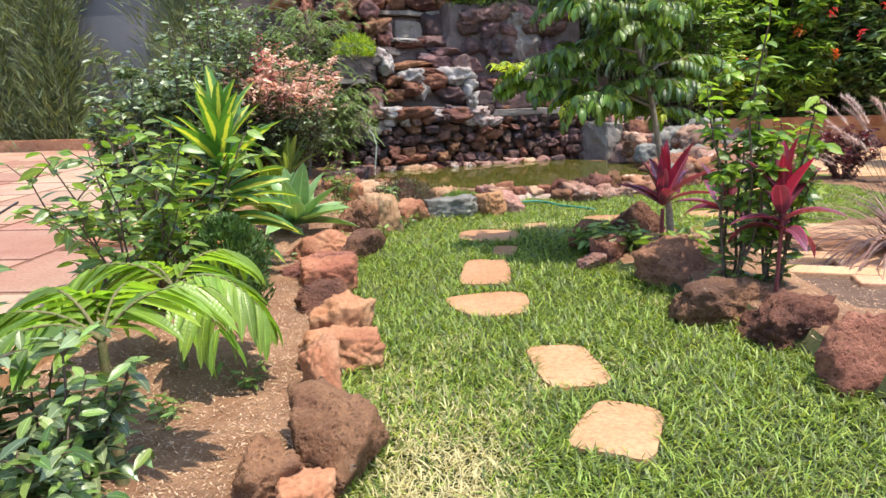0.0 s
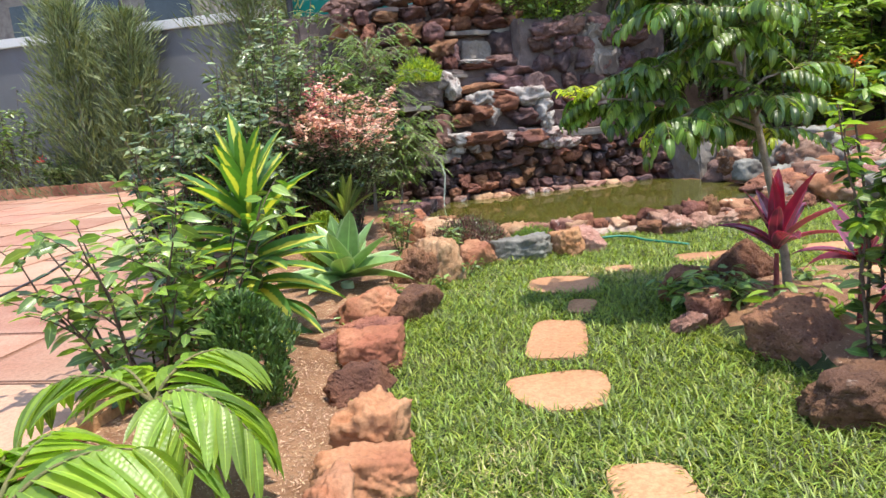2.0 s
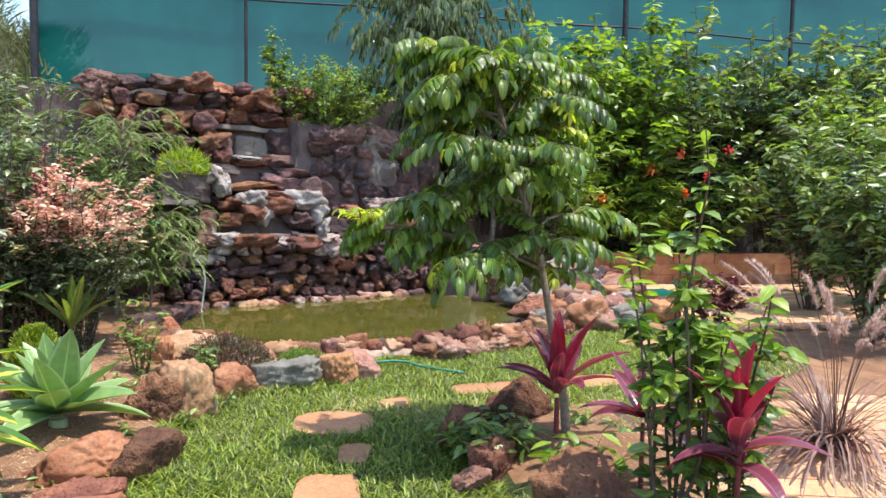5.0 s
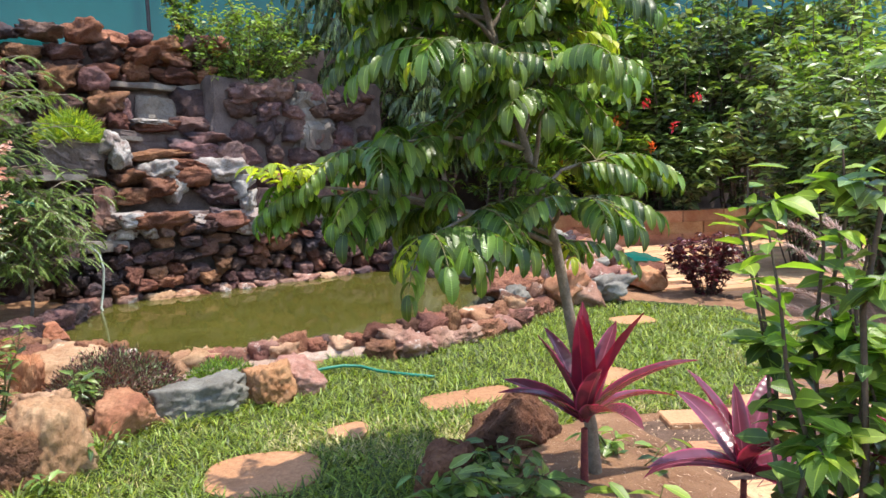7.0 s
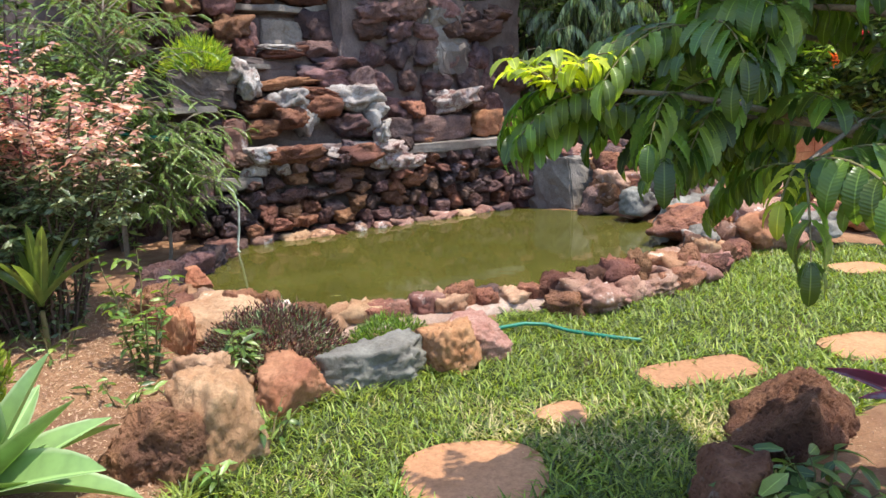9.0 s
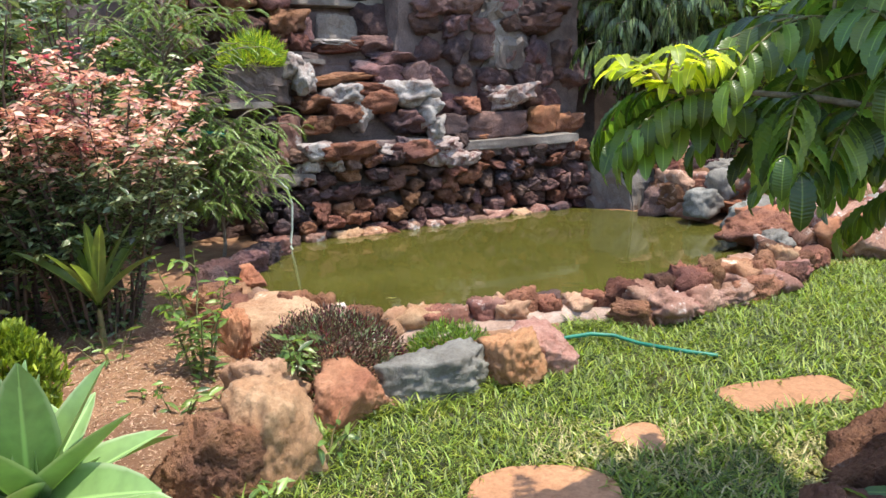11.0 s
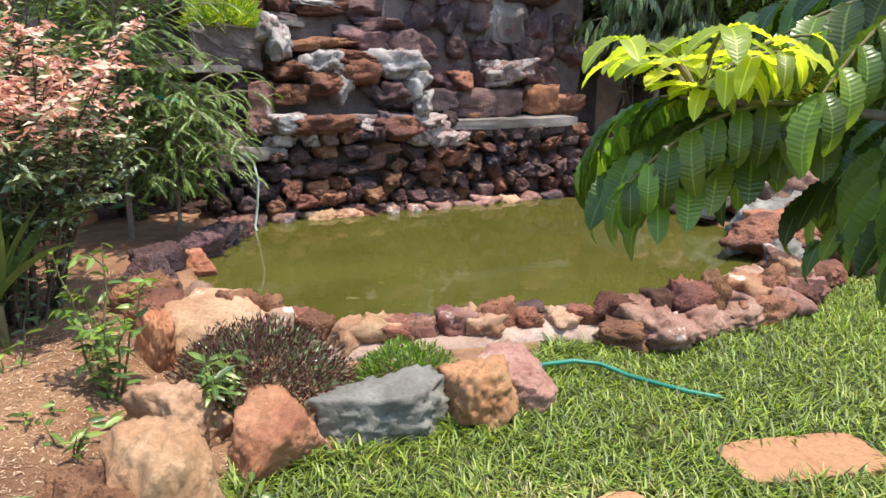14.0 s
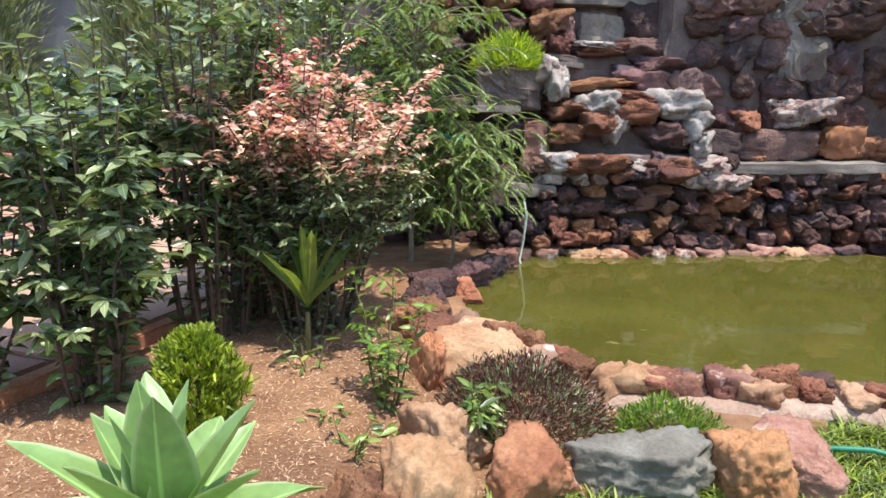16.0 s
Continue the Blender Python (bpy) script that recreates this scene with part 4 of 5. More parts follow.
def make_hill():
    xs, ys = np.linspace(-160, 60, 60), np.linspace(90, 200, 24)
    gx, gy = np.meshgrid(xs, ys)
    z = 24 * np.exp(-(((gx + 45) / 50) ** 2 + ((gy - 150) / 45) ** 2)) + 2 * fbm(gx, gy, 0.06, 6) - 1.5
    n = len(xs)
    i = np.arange(len(ys) - 1)[:, None] * n + np.arange(n - 1)[None]
    f = np.stack([i, i + 1, i + n + 1, i + n], axis=2).reshape(-1, 4)
    tagged(new("backdrop", quads("backdrop", np.stack([gx, gy, z], axis=2).reshape(-1, 3), f, M["hill"])), "scrubby green hill in the distance", "hill", kind="structure")


make_hill()

# ---- right: strip paving and planter ----
deck = thing("paving_right", "orange sandstone strip paving laid like planks", "paving", kind="structure")
DECK_A = radians(-12)


def strip_field(x0, y0, rows, cols, w, l, host, turn, keep):
    g = random.Random(rows * 7 + cols)
    me = box("strip", -l / 2 + 0.004, l / 2 - 0.004, -w / 2 + 0.004, w / 2 - 0.004, -0.03, 0.025, M["plank"], 0.006)
    for i in range(rows):
        for k in range(cols):
            u, v = (k + (0.5 if i % 2 else 0.0)) * l, i * w
            x, y = x0 + u * math.cos(turn) - v * math.sin(turn), y0 + u * math.sin(turn) + v * math.cos(turn)
            if keep(x, y):
                ob = new("strip", me)
                ob.location, ob.rotation_euler = (x, y, g.uniform(-0.002, 0.002)), (0, 0, turn)
                ob.parent = host


part("bed", box("bed", 2.55, 7.6, 4.6, 7.0, -0.2, -0.008, M["joint"], 0), deck)
strip_field(1.9, 2.5, 26, 7, 0.24, 1.1, deck, DECK_A, lambda x, y: x > 2.85 + max(0, (5.8 - y)) * 0.3 and y < 7.1 and y > 4.7 and y > 1 and x < 9)
deck2 = thing("paving_far", "orange sandstone strip paving beyond the pond", "paving", kind="structure")
part("bed", box("bed", 5.3, 14.0, 10.2, 14.95, -0.2, -0.008, M["joint"], 0), deck2)
strip_field(5.2, 10.6, 18, 8, 0.24, 1.1, deck2, 0.0, lambda x, y: y < 14.9 and x > 5.6)
planter = thing("planter", "low brown brick planter wall below the hedge", "planter", (0, 15.05, 0), kind="structure")
for row in range(3):
    for k in range(12):
        part("block", box("block", 4.6 + 0.9 * k + 0.45 * (row % 2) + 0.006, 5.5 + 0.9 * k + 0.45 * (row % 2) - 0.006, -0.12, 0.12, 0.22 * row + 0.003 - 0.02, 0.22 * row + 0.2, M["orange_rock"], 0.008), planter)


# ---- plants ----
def leafy_stem(pts, n, size, spread, g, start_at=0.15):
    """Places and directions of leaves set round a stem."""
    pts = np.asarray(pts)
    s = np.linspace(start_at, 1, n) * (len(pts) - 1)
    i = np.minimum(s.astype(int), len(pts) - 2)
    fr = (s - i)[:, None]
    p = pts[i] * (1 - fr) + pts[i + 1] * fr
    tan = unit(pts[i + 1] - pts[i])
    az = np.arange(n) * 2.4 + g.uniform(0, 6)
    side = np.stack([np.cos(az), np.sin(az), np.zeros(n)], axis=1)
    d = unit(tan * (1 - spread) + side * spread + g.normal(0, 0.18, (n, 3)))
    return p, d, size * g.uniform(0.7, 1.2, n)


def shrub(name, label, category, at, height, radius, stems, leaves, size, skin, stem_skin="dark_stem", width=0.45, seed=1, spread=0.75, group="", twigs=3, tip_skin=None, tip_size=0.8, low=0.1, lean=(0, 0), droop=0.5, base_spread=0.15, tip_share=0.25, reach=1.6, tip_above=0.0):
    """A many-stemmed shrub: bowed stems, side twigs and leaves set round them."""
    g = np.random.default_rng(seed)
    ob = thing(name, label, category, at, group)
    wood, sets, tips = [], [], []
    tpl = [blade(width, 2 if at[1] > 8.5 else 3, droop * k, 0.12, (0.55, 0.75)) for k in (0.5, 1.0, 1.6)]
    for k in range(stems):
        az, r = g.uniform(0, 6.283), radius * g.uniform(0.15, 1.0) ** 0.6
        h = height * g.uniform(0.6, 1.0) * (1 - 0.25 * (r / radius) ** 2)
        a = np.array([math.cos(az) * r * base_spread, math.sin(az) * r * base_spread, -0.03])
        b = np.array([math.cos(az) * r + lean[0] * h, math.sin(az) * r + lean[1] * h, h])
        pts = curve_pts(a, b, 0.08 * h, 7, 0.012 * h)
        wood.append(tube(pts, np.linspace(0.010, 0.003, 7) * (0.6 + height * 0.3), 4))
        lines = [pts]
        for q in range(twigs):
            i = g.integers(2, 6)
            az2 = g.uniform(0, 6.283)
            e = pts[i] + np.array([math.cos(az2), math.sin(az2), g.uniform(0.2, 1.0)]) * g.uniform(0.15, 0.3) * radius * reach
            tw = curve_pts(pts[i], e, 0.02, 5)
            wood.append(tube(tw, np.linspace(0.006, 0.002, 5), 3))
            lines.append(tw)
        for ln in lines:
            n = max(3, leaves if ln is pts else leaves // 2)
            p, d, s = leafy_stem(ln, n, size, spread, g, low if ln is pts else 0.15)
            top = np.zeros(n, bool)
            if tip_skin:
                top[int(n * (1 - tip_share)):] = True
                top &= p[:, 2] > tip_above * height * g.uniform(0.85, 1.15, n)
            for which, dest in ((~top, sets), (top, tips)):
                if which.any():
                    dest.append(scatter(tpl[g.integers(3)], p[which], d[which], s[which] * (tip_size if dest is tips else 1), roll=g.normal(0, 0.5, which.sum())))
    foliage("branchwork", wood, M[stem_skin], ob)
    foliage("foliage", sets, M[skin], ob)
    # tip leaves: real young leaves, and in the hedges highlights painted as paler leaves
    if tips:
        foliage("new_and_lit_growth", tips, M[tip_skin], ob)
    return ob


def rosette(name, label, at, stem_h, n, length, width, skin, seed, low=-0.3, high=1.4, droop=(0.4, 1.2), fold=0.25, stem_r=0.03, stem_skin="stem", inner=None, group="", tiers=1, category="plant", seg=9, shape=(0.5, 0.7), tier_drop=0.0, wave=0.0, lean=(0, 0)):
    """Strap leaves in a whorl at the head of a stem; inner leaves stand upright, outer ones arch over."""
    g = np.random.default_rng(seed)
    ob = thing(name, label, category, at, group)
    if stem_h > 0:
        foliage("stem", [tube([(lean[0] * s * stem_h, lean[1] * s * stem_h, s * stem_h - 0.03) for s in np.linspace(0, 1, 8)], np.linspace(stem_r, stem_r * 0.75, 8), 8)], M[stem_skin], ob)
    for i in range(n):
        s = i / max(1, n - 1)
        el = low + (high - low) * s ** 1.1 + g.uniform(-0.12, 0.12)
        az = i * 2.4 + g.uniform(-0.25, 0.25)
        z = stem_h - (1 - s) * tier_drop
        d = np.array([[math.cos(az) * math.cos(el), math.sin(az) * math.cos(el), math.sin(el)]])
        dr = droop[1] + (droop[0] - droop[1]) * s
        tp = blade(width / length, seg, dr * g.uniform(0.7, 1.3), fold, shape, 0, wave)
        ln = length * g.uniform(0.8, 1.1) * (1 - 0.15 * max(0, s - 0.75) * 4)
        foliage("leaf", [scatter(tp, [(lean[0] * z, lean[1] * z, z)], d, [ln], roll=g.normal(0, 0.25, 1))], M[inner if inner and s > 0.72 else skin], ob)
    return ob


def frond(base, d, length, leaflets, leaf_len, leaf_w, droop, g, tpl=None, vee=0.9, hang=0.0, up=(0, 0, 1), fwd=0.75):
    """A feather leaf: its rachis as points, and leaflets in two rows."""
    n = 12
    pts = [np.asarray(base, float)]
    d = unit(d)
    for i in range(n - 1):
        d = unit(d + np.array([0, 0, -droop / n]))
        pts.append(pts[-1] + d * length / n)
    pts = np.array(pts)
    s = np.linspace(0.12, 1.0, leaflets) * (n - 1)
    i = np.minimum(s.astype(int), n - 2)
    p = pts[i] + (pts[i + 1] - pts[i]) * (s - i)[:, None]
    tan = unit(pts[i + 1] - pts[i])
    side = unit(np.cross(tan, np.broadcast_to(np.asarray(up, float), tan.shape)) + 1e-6)
    taper = np.sin(np.linspace(0.5, 2.75, leaflets)) * 0.35 + 0.65
    sets = []
    for sg in (-1, 1):
        dd = unit(side * sg * vee + tan * fwd + np.array([0, 0, -hang]) + g.normal(0, 0.06, p.shape))
        sets.append((p, dd, leaf_len * taper * g.uniform(0.9, 1.1, leaflets)))
    p2, d2, s2 = (np.concatenate(q) for q in zip(*sets))
    return pts, scatter(tpl, p2, d2, s2, roll=g.normal(0, 0.15, len(p2)))


# the young tree with drooping serrated feather leaves
def young_tree(at):
    g = np.random.default_rng(3)
    ob = thing("tree", "young slender tree with large drooping serrated feather leaves", "tree", at)
    trunk = np.array([(0.04, 0, -0.05), (0.0, 0.0, 0.35), (-0.08, 0.0, 0.75), (-0.17, 0.0, 1.2), (-0.28, 0.04, 1.6), (-0.42, 0.08, 2.1), (-0.52, 0.1, 2.5)])
    foliage("trunk", [tube(trunk, np.linspace(0.034, 0.012, 7), 10)], M["bark"], ob, "slender grey trunk")
    rach, sets, young = [], [], []
    tpl = [blade(0.40, 14, 1.2, 0.2, (0.55, 0.5), 0.055, 0.05), blade(0.36, 14, 1.8, 0.24, (0.55, 0.5), 0.055, 0.05), blade(0.44, 14, 0.8, 0.16, (0.5, 0.55), 0.055, 0.05)]

    def compound(c, d, length, pairs, leaf_len, lit=False):
        """One feather leaf: an arching stalk with pairs of hanging leaflets and one at its tip."""
        pts, lf = frond(c, d, length, pairs, leaf_len, 0.07, 1.3, g, tpl[g.integers(3)], 0.85, 0.05 if lit else 0.3, fwd=0.5)
        rach.append(tube(pts, np.linspace(0.005, 0.002, len(pts)), 4))
        (young if lit else sets).append(lf)
        (young if lit else sets).append(scatter(tpl[0], pts[-1:], unit(pts[-1:] - pts[-3:-2]), [leaf_len]))

    heads = []
    for k in range(26):
        s = 0.50 + 0.49 * (k / 25)
        i = min(int(s * 6), 5)
        b = trunk[i] + (trunk[i + 1] - trunk[i]) * (s * 6 - i)
        az = k * 2.4 + 0.6
        reach = g.uniform(0.28, 0.56) * (1.25 - 0.9 * max(0, s - 0.55))
        mid = np.array([-0.34 * (1.1 - s), 0.04, 0.0])
        e = b + mid + np.array([math.cos(az) * reach, math.sin(az) * reach * 0.85, g.uniform(-0.16, 0.42)])
        pts = curve_pts(b, e, 0.05, 6, 0.01)
        foliage("limb", [tube(pts, np.linspace(0.012, 0.005, 6), 6)], M["bark"], ob)
        heads += [(pts[-1], unit(e - b), s), (pts[3], unit(e - b), s)]
    heads.append((trunk[-1], np.array([0, 0, 1.0]), 1))
    for q, (c, way, s) in enumerate(heads):
        for j in range(6 if q % 2 == 0 else 4):
            az = j * 1.5 + g.uniform(0, 6.28)
            d = unit(way * 0.6 + np.array([math.cos(az), math.sin(az), g.uniform(0.1, 0.7)]))
            # lit leaves take the yellow skin, so backlight is part of their colour
            lit = (j == 0 and q % 4 == 0) or (s > 0.95 and j < 2)
            compound(c, d, g.uniform(0.2, 0.28) if lit else g.uniform(0.3, 0.46), 5 if lit else int(g.integers(7, 10)), 0.09 if lit else g.uniform(0.095, 0.135), lit)
    # the long low limb with its bright tip, sunlight painted as yellow leaves
    arm = curve_pts(trunk[3], (-1.34, 0.0, 1.50), 0.07, 8)
    foliage("limb", [tube(arm, np.linspace(0.013, 0.006, 8), 6)], M["bark"], ob)
    for k in range(9):
        az = 3.1 + g.normal(0, 0.9)
        compound(arm[3 + k % 5], np.array([math.cos(az), math.sin(az), 0.25]), g.uniform(0.28, 0.38), 8, g.uniform(0.095, 0.125))
    for k in range(9):
        az = k * 0.9
        compound(arm[-1], np.array([math.cos(az) * 0.8, math.sin(az) * 0.8, 1.3]), g.uniform(0.12, 0.2), 4, 0.085, True)
    foliage("leaf_stalk", rach, M["stem"], ob)["kind"] = "stuff"
    foliage("crown", sets, M["tree_leaf"], ob)
    foliage("new_and_lit_growth", young, M["leaf_yellow"], ob, "yellow-green young leaves, their sunlit brightness put into the colour")


young_tree((2.01, 6.22, 0))

# red cordylines in the right-hand bed
rosette("cordyline", "crimson and maroon cordyline with broad upright leaves", (1.93, 6.12, 0.05), 0.36, 14, 0.56, 0.13, "cord_dark", 5, 0.55, 1.55, (0.0, 0.9), 0.3, 0.02, "red_stem", "cord_red", "red cordylines", wave=0.02)
rosette("cordyline", "dark maroon cordyline with arching leaves", (2.14, 5.32, 0.08), 0.42, 12, 0.40, 0.10, "cord_dark", 6, 0.2, 1.45, (0.3, 1.5), 0.3, 0.015, "red_stem", None, "red cordylines")
rosette("cordyline", "tall thin maroon cordyline with pink-lit leaves", (2.24, 4.6, 0.06), 0.64, 14, 0.40, 0.115, "cord_dark", 7, 0.3, 1.54, (0.1, 1.4), 0.3, 0.014, "red_stem", "cord_red", "red cordylines", tiers=2, tier_drop=0.22)

# left bed: striped dracaena, agave, young palm
rosette("dracaena", "yellow-striped green dracaena with strap leaves down its stem", (-1.5, 5.5, 0.04), 1.08, 70, 0.58, 0.125, "variegated", 8, -0.3, 1.4, (0.2, 0.9), 0.22, 0.035, "stem", None, "", tiers=2, tier_drop=0.92, wave=0.02, shape=(0.4, 0.5))
rosette("agave", "pale green agave rosette in the bed", (-1.34, 6.82, 0.06), 0.1, 25, 0.62, 0.215, "agave", 9, 0.1, 1.42, (-0.25, 0.35), 0.3, 0.07, "agave", None, "agaves", seg=7, shape=(0.35, 0.75))


def palm(at, fronds, length, seed, label, aim=None, stem_h=0.3, leaf_len=0.5, width=0.13, rise=(0.35, 0.9), count=16, skin="leaf_light", droop=1.3):
    g = np.random.default_rng(seed)
    ob = thing("palm", label, "palm", at)
    tpl = blade(width, 6, 0.6, 0.25, (0.35, 0.6))
    foliage("stem", [tube([(0, 0, -0.03), (0, 0, stem_h * 0.5), (0, 0, stem_h)], [0.025, 0.02, 0.016], 7)], M["stem"], ob)
    for k in range(fronds):
        az = aim[k] if aim else k * 2.4
        d = np.array([math.cos(az), math.sin(az), g.uniform(*rise)])
        pts, s = frond((0, 0, stem_h), d, length * g.uniform(0.85, 1.1), count, length * leaf_len, 0.03, droop, g, tpl, 0.7, 0.3)
        fr = foliage("frond", [s], M[skin], ob)
        foliage("stalk", [tube(pts, np.linspace(0.009, 0.003, len(pts)), 5)], M["stem"], fr)


palm((-0.88, 2.62, 0.02), 6, 0.46, 15, "young palm with broad folded leaflets near the path", [2.6, 3.3, 1.7, 0.6, 4.0, 2.1], 0.56, 0.6, 0.2, (0.7, 1.9), 10, "leaf_light", 1.7)
palm((-1.07, 3.6, 0), 6, 0.56, 12, "young palm with arching feather leaves in the bed", [-0.25, 0.3, -0.75, 2.6, 3.3, 0.95], 0.48, 0.52, 0.18, (0.7, 1.9), 12, "leaf_light", 2.1)
rosette("palm_seedling", "small upright palm seedling in front of the shrubs", (-1.93, 8.72, 0.08), 0.3, 15, 0.6, 0.075, "leaf_mid", 13, 0.85, 1.52, (0.05, 0.5), 0.4, 0.02, "stem", "leaf_light", "", seg=8, shape=(0.4, 0.6))

for x, y, h, s in ((-1.68, 4.5, 1.45, 21), (-1.72, 5.1, 1.6, 24)):
    shrub("shrub", "leggy citrus-like shrub with light green leaves", "shrub", (x, y, 0), h, 0.66, 14, 15, 0.14, "leaf_mid", "dark_stem", 0.5, s, 0.8, "leggy shrubs in the bed", 3, "leaf_light")
shrub("shrub", "dense dark-leaved low shrub beside the bed edge", "shrub", (-0.86, 2.16, 0.05), 0.74, 0.38, 24, 18, 0.095, "leaf_grey", "dark_stem", 0.5, 22, 0.8, "", 3, "leaf_mid")
shrub("shrub", "leafy shrub with broad glossy leaves near the path start", "shrub", (-1.4, 2.35, 0.05), 1.15, 0.36, 10, 12, 0.13, "leaf_mid", "dark_stem", 0.55, 23, 0.8, "")


def little_cypress(at, h, r, seed, label, skin="cypress"):
    g = np.random.default_rng(seed)
    ob = thing("dwarf_conifer", label, "conifer", at, "dwarf conifers")
    n = 2600
    z = g.uniform(0, 1, n) ** 0.9
    az = g.uniform(0, 6.283, n)
    rr = r * np.sin(np.clip(z * 2.6 + 0.35, 0, 3.14)) ** 0.8 * g.uniform(0.45, 1, n) * (1 + 0.2 * np.sin(az * 3 + z * 9))
    p = np.stack([np.cos(az) * rr, np.sin(az) * rr, z * h * 0.9], axis=1)
    d = np.stack([np.cos(az) * 0.5, np.sin(az) * 0.5, np.full(n, 1.0)], axis=1) + g.normal(0, 0.22, (n, 3))
    sets = [scatter(blade(0.3, 4, 0.1, 0.2, (0.4, 0.6), 0.3), p, d, g.uniform(0.03, 0.055, n), roll=g.uniform(0, 6.28, n)),
            scatter(blade(0.25, 4, 0.3, 0.2, (0.4, 0.6), 0.3), p, d + g.normal(0, 0.5, (n, 3)), g.uniform(0.03, 0.06, n), roll=g.uniform(0, 6.28, n))]
    foliage("stem", [tube([(0, 0, -0.03), (0, 0, h * 0.4), (0, 0, h * 0.8)], [0.02, 0.014, 0.006], 6)], M["dark_stem"], ob)
    foliage("foliage", sets, M[skin], ob)


little_cypress((-1.14, 4.5, 0.02), 0.7, 0.27, 31, "small dark green dwarf conifer by the bed edge", "dark_conifer")
little_cypress((-1.75, 7.5, 0.05), 0.64, 0.21, 32, "bright yellow-green dwarf conifer behind the agave")

# shrubs between the bed and the paving
for i, (x, y, h, r, s) in enumerate([(-2.6, 7.75, 1.9, 0.45, 41), (-2.65, 8.75, 2.5, 0.55, 42), (-2.95, 9.7, 2.8, 0.65, 43), (-3.15, 7.4, 1.9, 0.5, 44), (-3.2, 10.8, 3.0, 0.75, 45), (-2.75, 9.3, 2.4, 0.5, 46), (-3.3, 8.4, 2.3, 0.5, 47)]):
    # grey-green tips put the leaf highlights into the colour
    shrub("shrub", "tall dark glossy-leaved shrub hedging the paving", "shrub", (x, y, 0), h * 1.15, r, 20, 32, 0.115, "leaf_dark", "dark_stem", 0.5, s, 0.8, "shrubs along the paving", 5, "leaf_grey", 0.95, low=0.03, base_spread=0.4, tip_share=0.5)
shrub("shrub", "rounded shrub with coral-pink young leaves over dark foliage", "shrub", (-2.15, 9.2, 0.05), 2.15, 0.75, 54, 64, 0.066, "leaf_grey", "dark_stem", 0.55, 51, 0.85, "", 8, "pink_leaf", 1.0, 0.03, (0.03, -0.03), 0.4, 0.3, 0.65, reach=1.8, tip_above=0.55)


def rose_tips():
    """Brighter rose shoots over the crown of the pink shrub."""
    shrub("shrub", "upright shoots with rose-pink leaves above the pink shrub", "shrub", (-2.3, 9.15, 0.05), 2.4, 0.36, 14, 34, 0.055, "pink_leaf", "dark_stem", 0.55, 52, 0.85, "", 4, "rose_leaf", 1.0, 0.6, (0.02, 0), 0.4, 0.2, 0.6)


rose_tips()


def weeping(name, label, at, top, reach, n, length, skin, seed, tpl, leaflets, leaf_len, category="tree", aim=None, hang=0.5, droop=2.2, trunk_r=0.04, lean=(0, 0), sprays=9):
    """A tree or shrub whose feather sprays hang from arching limbs."""
    g = np.random.default_rng(seed)
    ob = thing(name, label, category, at)
    trunk = curve_pts((0, 0, -0.05), (lean[0], lean[1], top), 0.0, 7, 0.02)
    foliage("trunk", [tube(trunk, np.linspace(trunk_r, trunk_r * 0.3, 7), 8)], M["bark"], ob)
    stalks, sets, limbs = [], [], []
    for k in range(n):
        s = 0.3 + 0.7 * k / n
        i = min(5, int(s * 6))
        b = trunk[i] + (trunk[i + 1] - trunk[i]) * (s * 6 - i)
        az = g.uniform(*aim) if aim else k * 2.4
        e = b + np.array([math.cos(az), math.sin(az), g.uniform(0.1, 0.5)]) * reach * g.uniform(0.3, 1.0)
        pts = curve_pts(b, e, 0.12, 6)
        limbs.append(tube(pts, np.linspace(0.01, 0.003, 6), 5))
        for j in range(sprays):
            c = pts[min(5, 1 + j % 5)]
            a2 = az + g.normal(0, 1.0)
            q, lf = frond(c, np.array([math.cos(a2), math.sin(a2), g.uniform(-0.3, 0.6)]), length * g.uniform(0.6, 1.2), leaflets, leaf_len, 0.01, droop, g, tpl, 0.8, hang)
            stalks.append(tube(q[::3], np.linspace(0.004, 0.0015, 4), 3))
            sets.append(lf)
    foliage("branchwork", limbs, M["bark"], ob)
    foliage("leaf_stalk", stalks, M["stem"], ob)["kind"] = "stuff"
    foliage("foliage", sets, M[skin], ob)
    return ob


weeping("pepper_tree", "feathery green pepper tree hanging over the rock wall", (-2.3, 11.25, 0), 2.5, 0.95, 76, 0.24, "leaf_mid", 61, straw(0.2, 2, 0.3), 24, 0.034, "tree", None, 0.1, 1.0, 0.03, (0.15, -0.1), 15)
weeping("pepper_tree", "low feathery green branches of pepper tree over the waterline", (-1.95, 11.35, 0), 1.35, 0.8, 52, 0.25, "leaf_mid", 66, straw(0.2, 2, 0.3), 24, 0.034, "tree", None, 0.15, 1.3, 0.02, (0.2, -0.1), 12)
weeping("tree", "dark weeping tree with narrow hanging leaves above the wall", (2.2, 15.0, 2.2), 3.5, 2.0, 84, 0.5, "leaf_dark", 62, blade(0.3, 2, 0.6, 0.1), 11, 0.16, "tree", None, 1.0, 2.2, 0.05, sprays=13)
weeping("tree", "dark weeping foliage beside the falls", (3.45, 14.7, 0.8), 2.8, 1.35, 70, 0.5, "leaf_dark", 63, blade(0.3, 2, 0.6, 0.1), 11, 0.16, "tree", None, 1.0, 2.2, 0.05, sprays=12)


